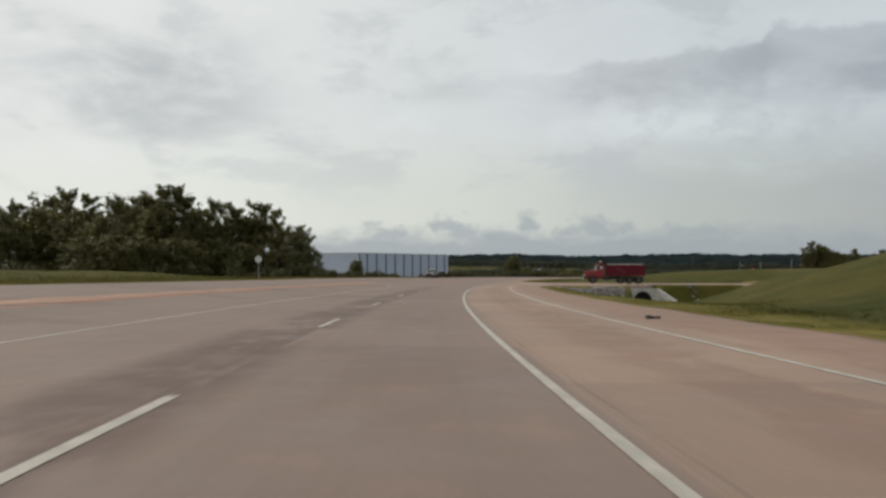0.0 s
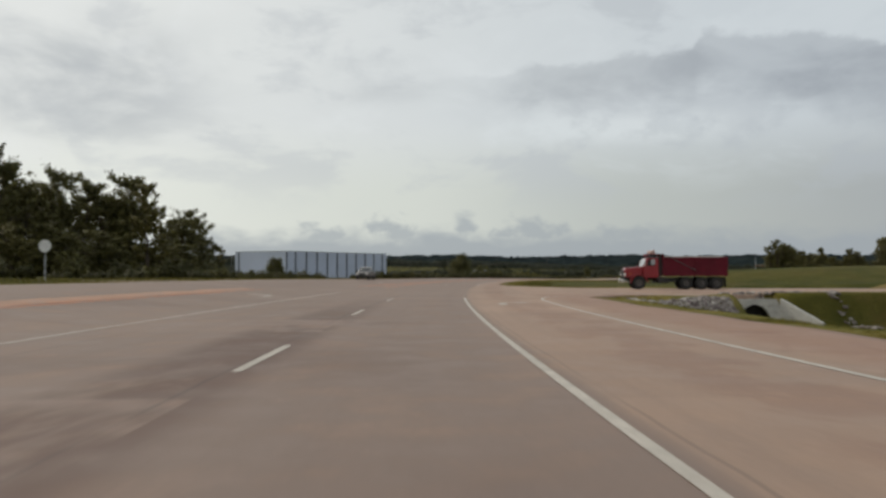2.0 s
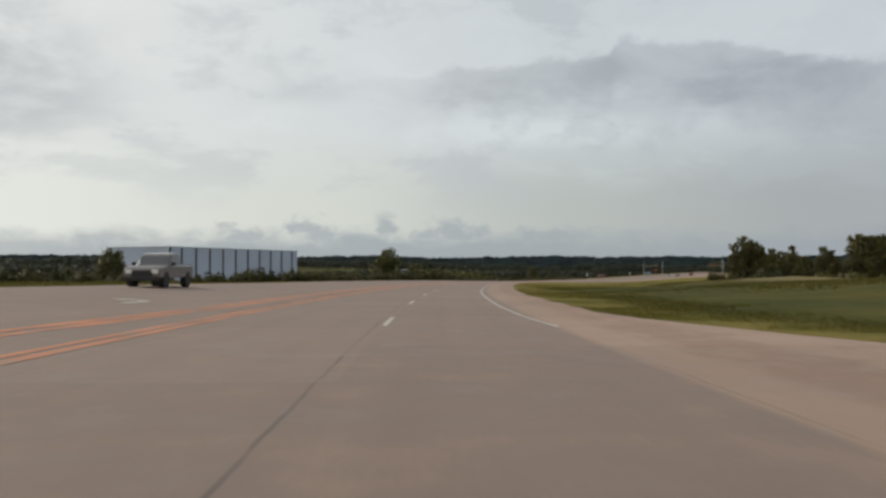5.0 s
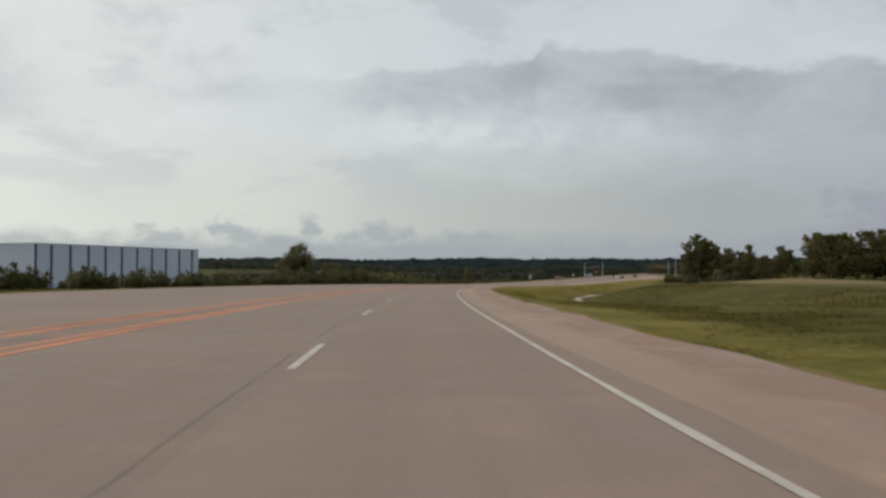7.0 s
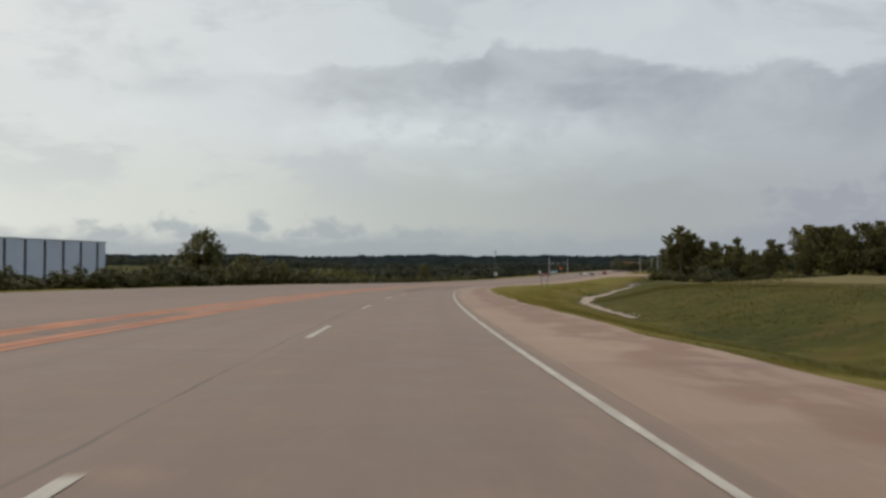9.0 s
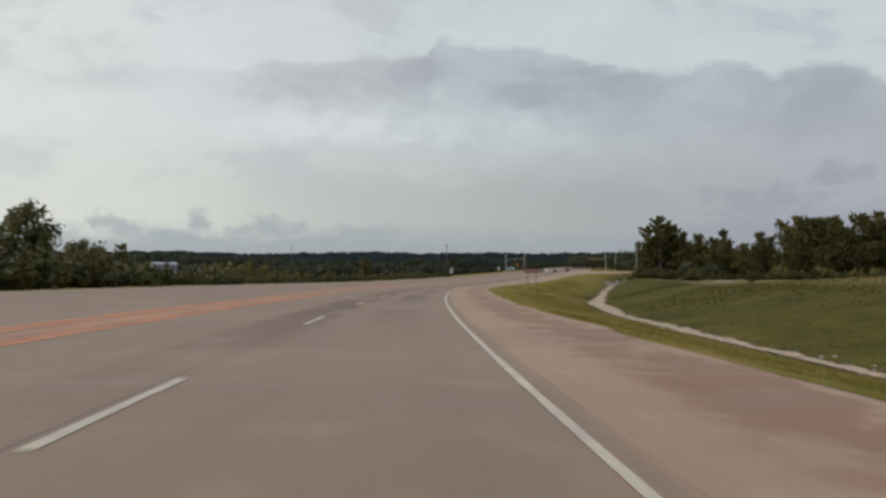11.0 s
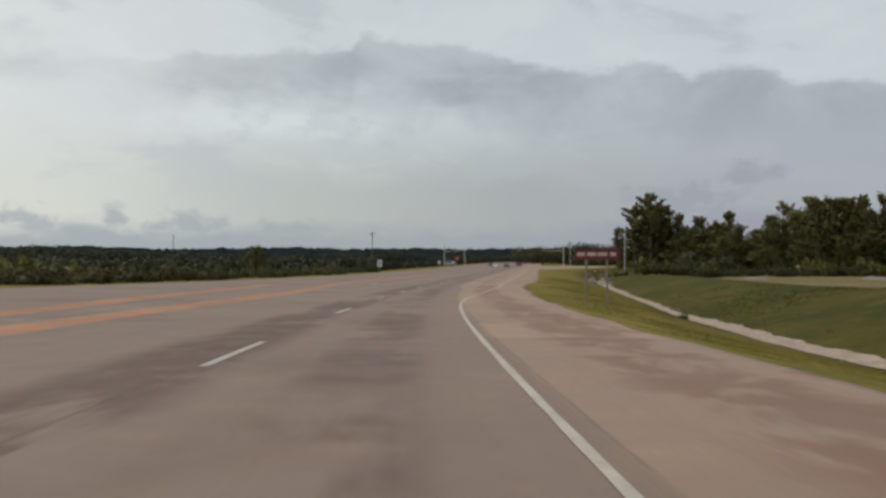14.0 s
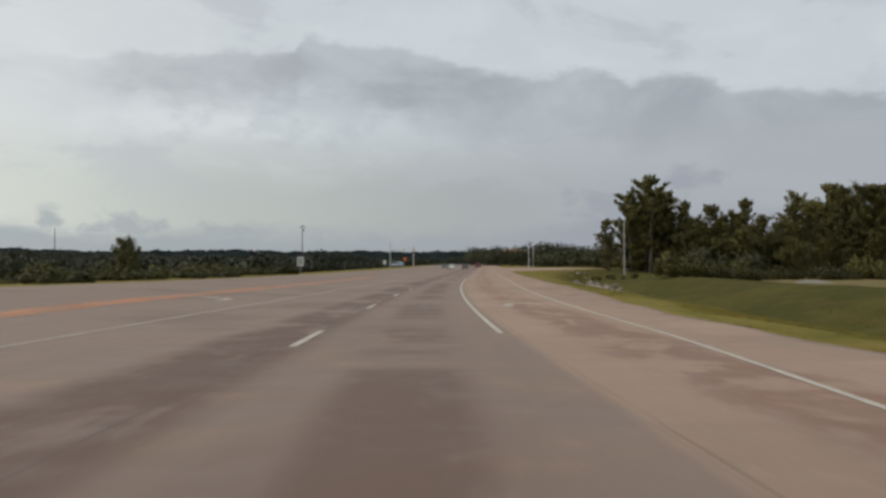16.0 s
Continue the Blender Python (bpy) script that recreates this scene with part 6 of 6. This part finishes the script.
def stone_bed(name, label, spots, single):
    """spots: (s, d, size, lift). The first ones are stones of their own; the rest are joined."""
    root = thing(name, at(spots[0][0], spots[0][1]), label, "stones")
    inv = root.matrix_world.inverted()
    rg = random.Random(len(spots))
    rest_v, rest_f = [], []
    base = [(np.array([tuple(v.co) for v in me.vertices]), [tuple(p.vertices) for p in me.polygons]) for me in STONES]
    for k, (s, d, size, lift) in enumerate(spots):
        x, y, z = place(s, d, lift)
        m = inv @ pose(float(x), float(y), float(z), rg.uniform(-25, 25), rg.uniform(-25, 25), rg.uniform(0, 360)) @ Matrix.Diagonal((size, size, size, 1))
        j = rg.randrange(6)
        if k < single:
            ob = new("stone", STONES[j])
            ob.parent = root
            ob.matrix_basis = m
        else:
            mm = np.array(m)
            o = sum(len(v) for v in rest_v)
            rest_v.append(base[j][0] @ mm[:3, :3].T + mm[:3, 3])
            rest_f += [tuple(i + o for i in f) for f in base[j][1]]
    if rest_v:
        ob = new("rubble", raw_mesh("rubble", np.concatenate(rest_v), rest_f, M_STONE))
        ob.parent = root
        tagged(ob, "loose pale stones", kind="stuff")


rg = random.Random(3)
spots = []
for k in range(280):
    s = rg.uniform(318, 470)
    spots.append((s, float(ditch_line(s)) + rg.gauss(0, 0.45) + 0.2 * math.sin(s * 0.15), rg.uniform(0.08, 0.17), 0.0))
for k in range(2400):
    s = 314 + 316 * rg.random()
    spots.append((s, float(ditch_line(s)) + rg.gauss(0, 0.55) + 0.2 * math.sin(s * 0.15), rg.uniform(0.06, 0.15), -0.01))
M_DITCH = material("pale_ditch_gravel", (0.36, 0.275, 0.21), 0.95, vary=0.35, scale=1.6, fine=14, bump=0.8)


def gravel_bed(s0, s1):
    """Pale gravel along the bottom of the ditch, wider in places, thinning out at both ends."""
    dq = np.arange(s0, s1, 0.7)
    mid = ditch_line(dq) + 0.2 * np.sin(dq * 0.15)
    half = np.interp(dq, [312, 340, 352, 366, 380, 400, 430, 450, 480, 560, 630], [0.4, 0.5, 0.4, 0.6, 1.0, 1.2, 1.2, 0.8, 0.7, 0.8, 1.1])
    half = half + 0.14 * np.sin(dq * 0.8) + 0.10 * np.sin(dq * 2.1 + 1.0)
    fade = min(8.0, (s1 - s0) / 3)
    half = np.maximum(half, 0.1) * step(dq, s0, s0 + fade) * (1 - step(dq, s1 - fade, s1 - 0.7))
    v = np.stack([np.stack(place(dq, mid - half, 0.06), 1), np.stack(place(dq, mid, 0.15), 1), np.stack(place(dq, mid + half, 0.08), 1)], 1).reshape(-1, 3)
    ob = new("gravel_bed", raw_mesh("gravel_bed", v, grid_faces(len(dq), 3).tolist(), M_DITCH, True))
    tagged(ob, "pale gravel along the bottom of the roadside ditch", "gravel", kind="structure")


gravel_bed(312.0, 630.0)
stone_bed("stone_lined_ditch", "pale grey stones lining the roadside ditch", spots, 280)
spots = []
for k in range(900):
    d = rg.uniform(12.2, 20.9)
    s = float(np.interp(d, [12.2, 15, 18.5, 22.0], [92.6, 97.6, 102.0, 105.2])) + rg.uniform(-2.2, 0.0)
    if k % 7 == 1:
        d = rg.uniform(21.4, 27.5)
        s = 108.1 + 0.21 * (d - 23.5) + rg.uniform(0.0, 0.6)
    if k % 14 == 0:
        q = rg.random()
        s, d = 109.6 - 4.0 * q + rg.gauss(0, 0.3), 29.4 + 3.0 * q + rg.gauss(0, 0.3)
    spots.append((s, d, rg.uniform(0.10, 0.23), 0.0))
stone_bed("culvert_riprap", "grey rough stones heaped beside the culvert", spots, 290)
spots = [(s, float(ditch_line(s)) + rg.uniform(-3.5, 2.5), rg.uniform(0.2, 0.6), 0.03) for s in (rg.uniform(560, 640) for k in range(150))]
stone_bed("boulder_heap", "pale boulders along the ditch before the junction", spots, 90)
for k in range(7):
    bush(2, 575 + k * 9.0 + rg.uniform(-2, 2), rg.uniform(32, 36), rg.uniform(0.25, 0.45), group="shrubs by the boulders")

# low shrubs scattered along the field's far edge
for x, y, h in ((136, 378, 0.30), (141, 372, 0.26), (163, 352, 0.32), (122, 402, 0.22), (172, 420, 0.3), (150, 395, 0.24)):
    s, d = (float(v[0]) for v in near(x, y))
    bush(2, s, d, h, group="shrubs in the field", label="small dark shrub in the dry grass")

# debris on the shoulder
bm = bmesh.new()
rgd = random.Random(8)
for k in range(5):
    box(bm, k * 0.075 - 0.19, -0.06 + rgd.uniform(-0.03, 0.03), 0.0, k * 0.075 - 0.10, 0.07, 0.03 + rgd.uniform(0, 0.06), 0.008)
deb = part("tyre_scrap", bm, M_TYRE, None)
deb.matrix_basis = at(18.2, 8.2, 0.0, 20, on="road")
tagged(deb, "black scrap of tyre lying on the shoulder", "debris")


# ---- grass ----
def grass(name, count, s0, s1, u0, u1, tall0, tall1, seed, left=False, end=0.03):
    rng = np.random.default_rng(seed)
    s = rng.uniform(s0, s1, count)
    u = u0 + (u1 - u0) * rng.uniform(0, 1, count) ** 1.5
    keep = np.ones(count, bool)
    if left:
        d = LEFT_EDGE - u
    else:
        d = right_edge(s) + u
        keep = d > mouth(s) - 0.22 * rng.random(count) ** 2
        keep &= ~((np.abs(d - 23.5) < 2.6) & (s > 102.5) & (s < 108.6))
        keep &= ~((np.abs(d - ditch_line(s) - 0.2 * np.sin(s * 0.15)) < 0.9) & (s > 314) & (s < 632))
    s, d, u = s[keep], d[keep], u[keep]
    n = len(s)
    x, y, z = place(s, d, -0.06)
    c = np.stack([x, y, z], 1)
    clump = np.array([noise.noise((float(a) * 0.5, float(b) * 0.5, 2.0)) for a, b in zip(x, y)])
    tall = np.interp(u, [u0, u0 + (u1 - u0) * 0.5, u1], [tall0, tall1, end]) * rng.uniform(0.6, 1.3, n) * (1 + 0.7 * clump)
    vs = []
    for k in range(3):
        a = rng.uniform(0, 6.283, n)
        off = np.stack([np.cos(a), np.sin(a), np.zeros(n)], 1)
        w = np.stack([-np.sin(a), np.cos(a), np.zeros(n)], 1) * (0.02 + 0.10 * tall)[:, None]
        foot = c + off * 0.05
        tip = foot + off * (tall * rng.uniform(0.5, 1.6, n))[:, None] + np.stack([np.zeros(n), np.zeros(n), tall], 1)
        vs.append(np.stack([foot - w, foot + w, tip], 1))
    v = np.stack(vs, 1).reshape(-1, 3)
    ob = new(name, raw_mesh(name, v, np.arange(len(v)).reshape(-1, 3), M_GRASS))
    edge_u = (LEFT_EDGE - d) if left else (d - mouth(s))
    uv = np.stack([np.clip(edge_u, -10, 90) / 100, s / 2000], 1).astype(np.float32)
    ob.data.uv_layers.new(name="verge").data.foreach_set("uv", np.repeat(uv, 9, 0).ravel())
    return tagged(ob, "rough green and straw grass blades", "grass", kind="stuff")


grass("verge_grass", 42000, -15, 200, -0.25, 9, 0.05, 0.13, 41)
grass("verge_grass", 42000, 126, 320, -0.25, 9, 0.05, 0.14, 42)
grass("verge_grass", 52000, 320, 520, -0.25, 14, 0.05, 0.13, 43)
grass("meadow_grass", 56000, 172, 500, 5, 48, 0.08, 0.16, 44, end=0.18)
grass("left_verge_grass", 30000, 0, 230, 0.1, 26, 0.12, 0.3, 45, left=True)
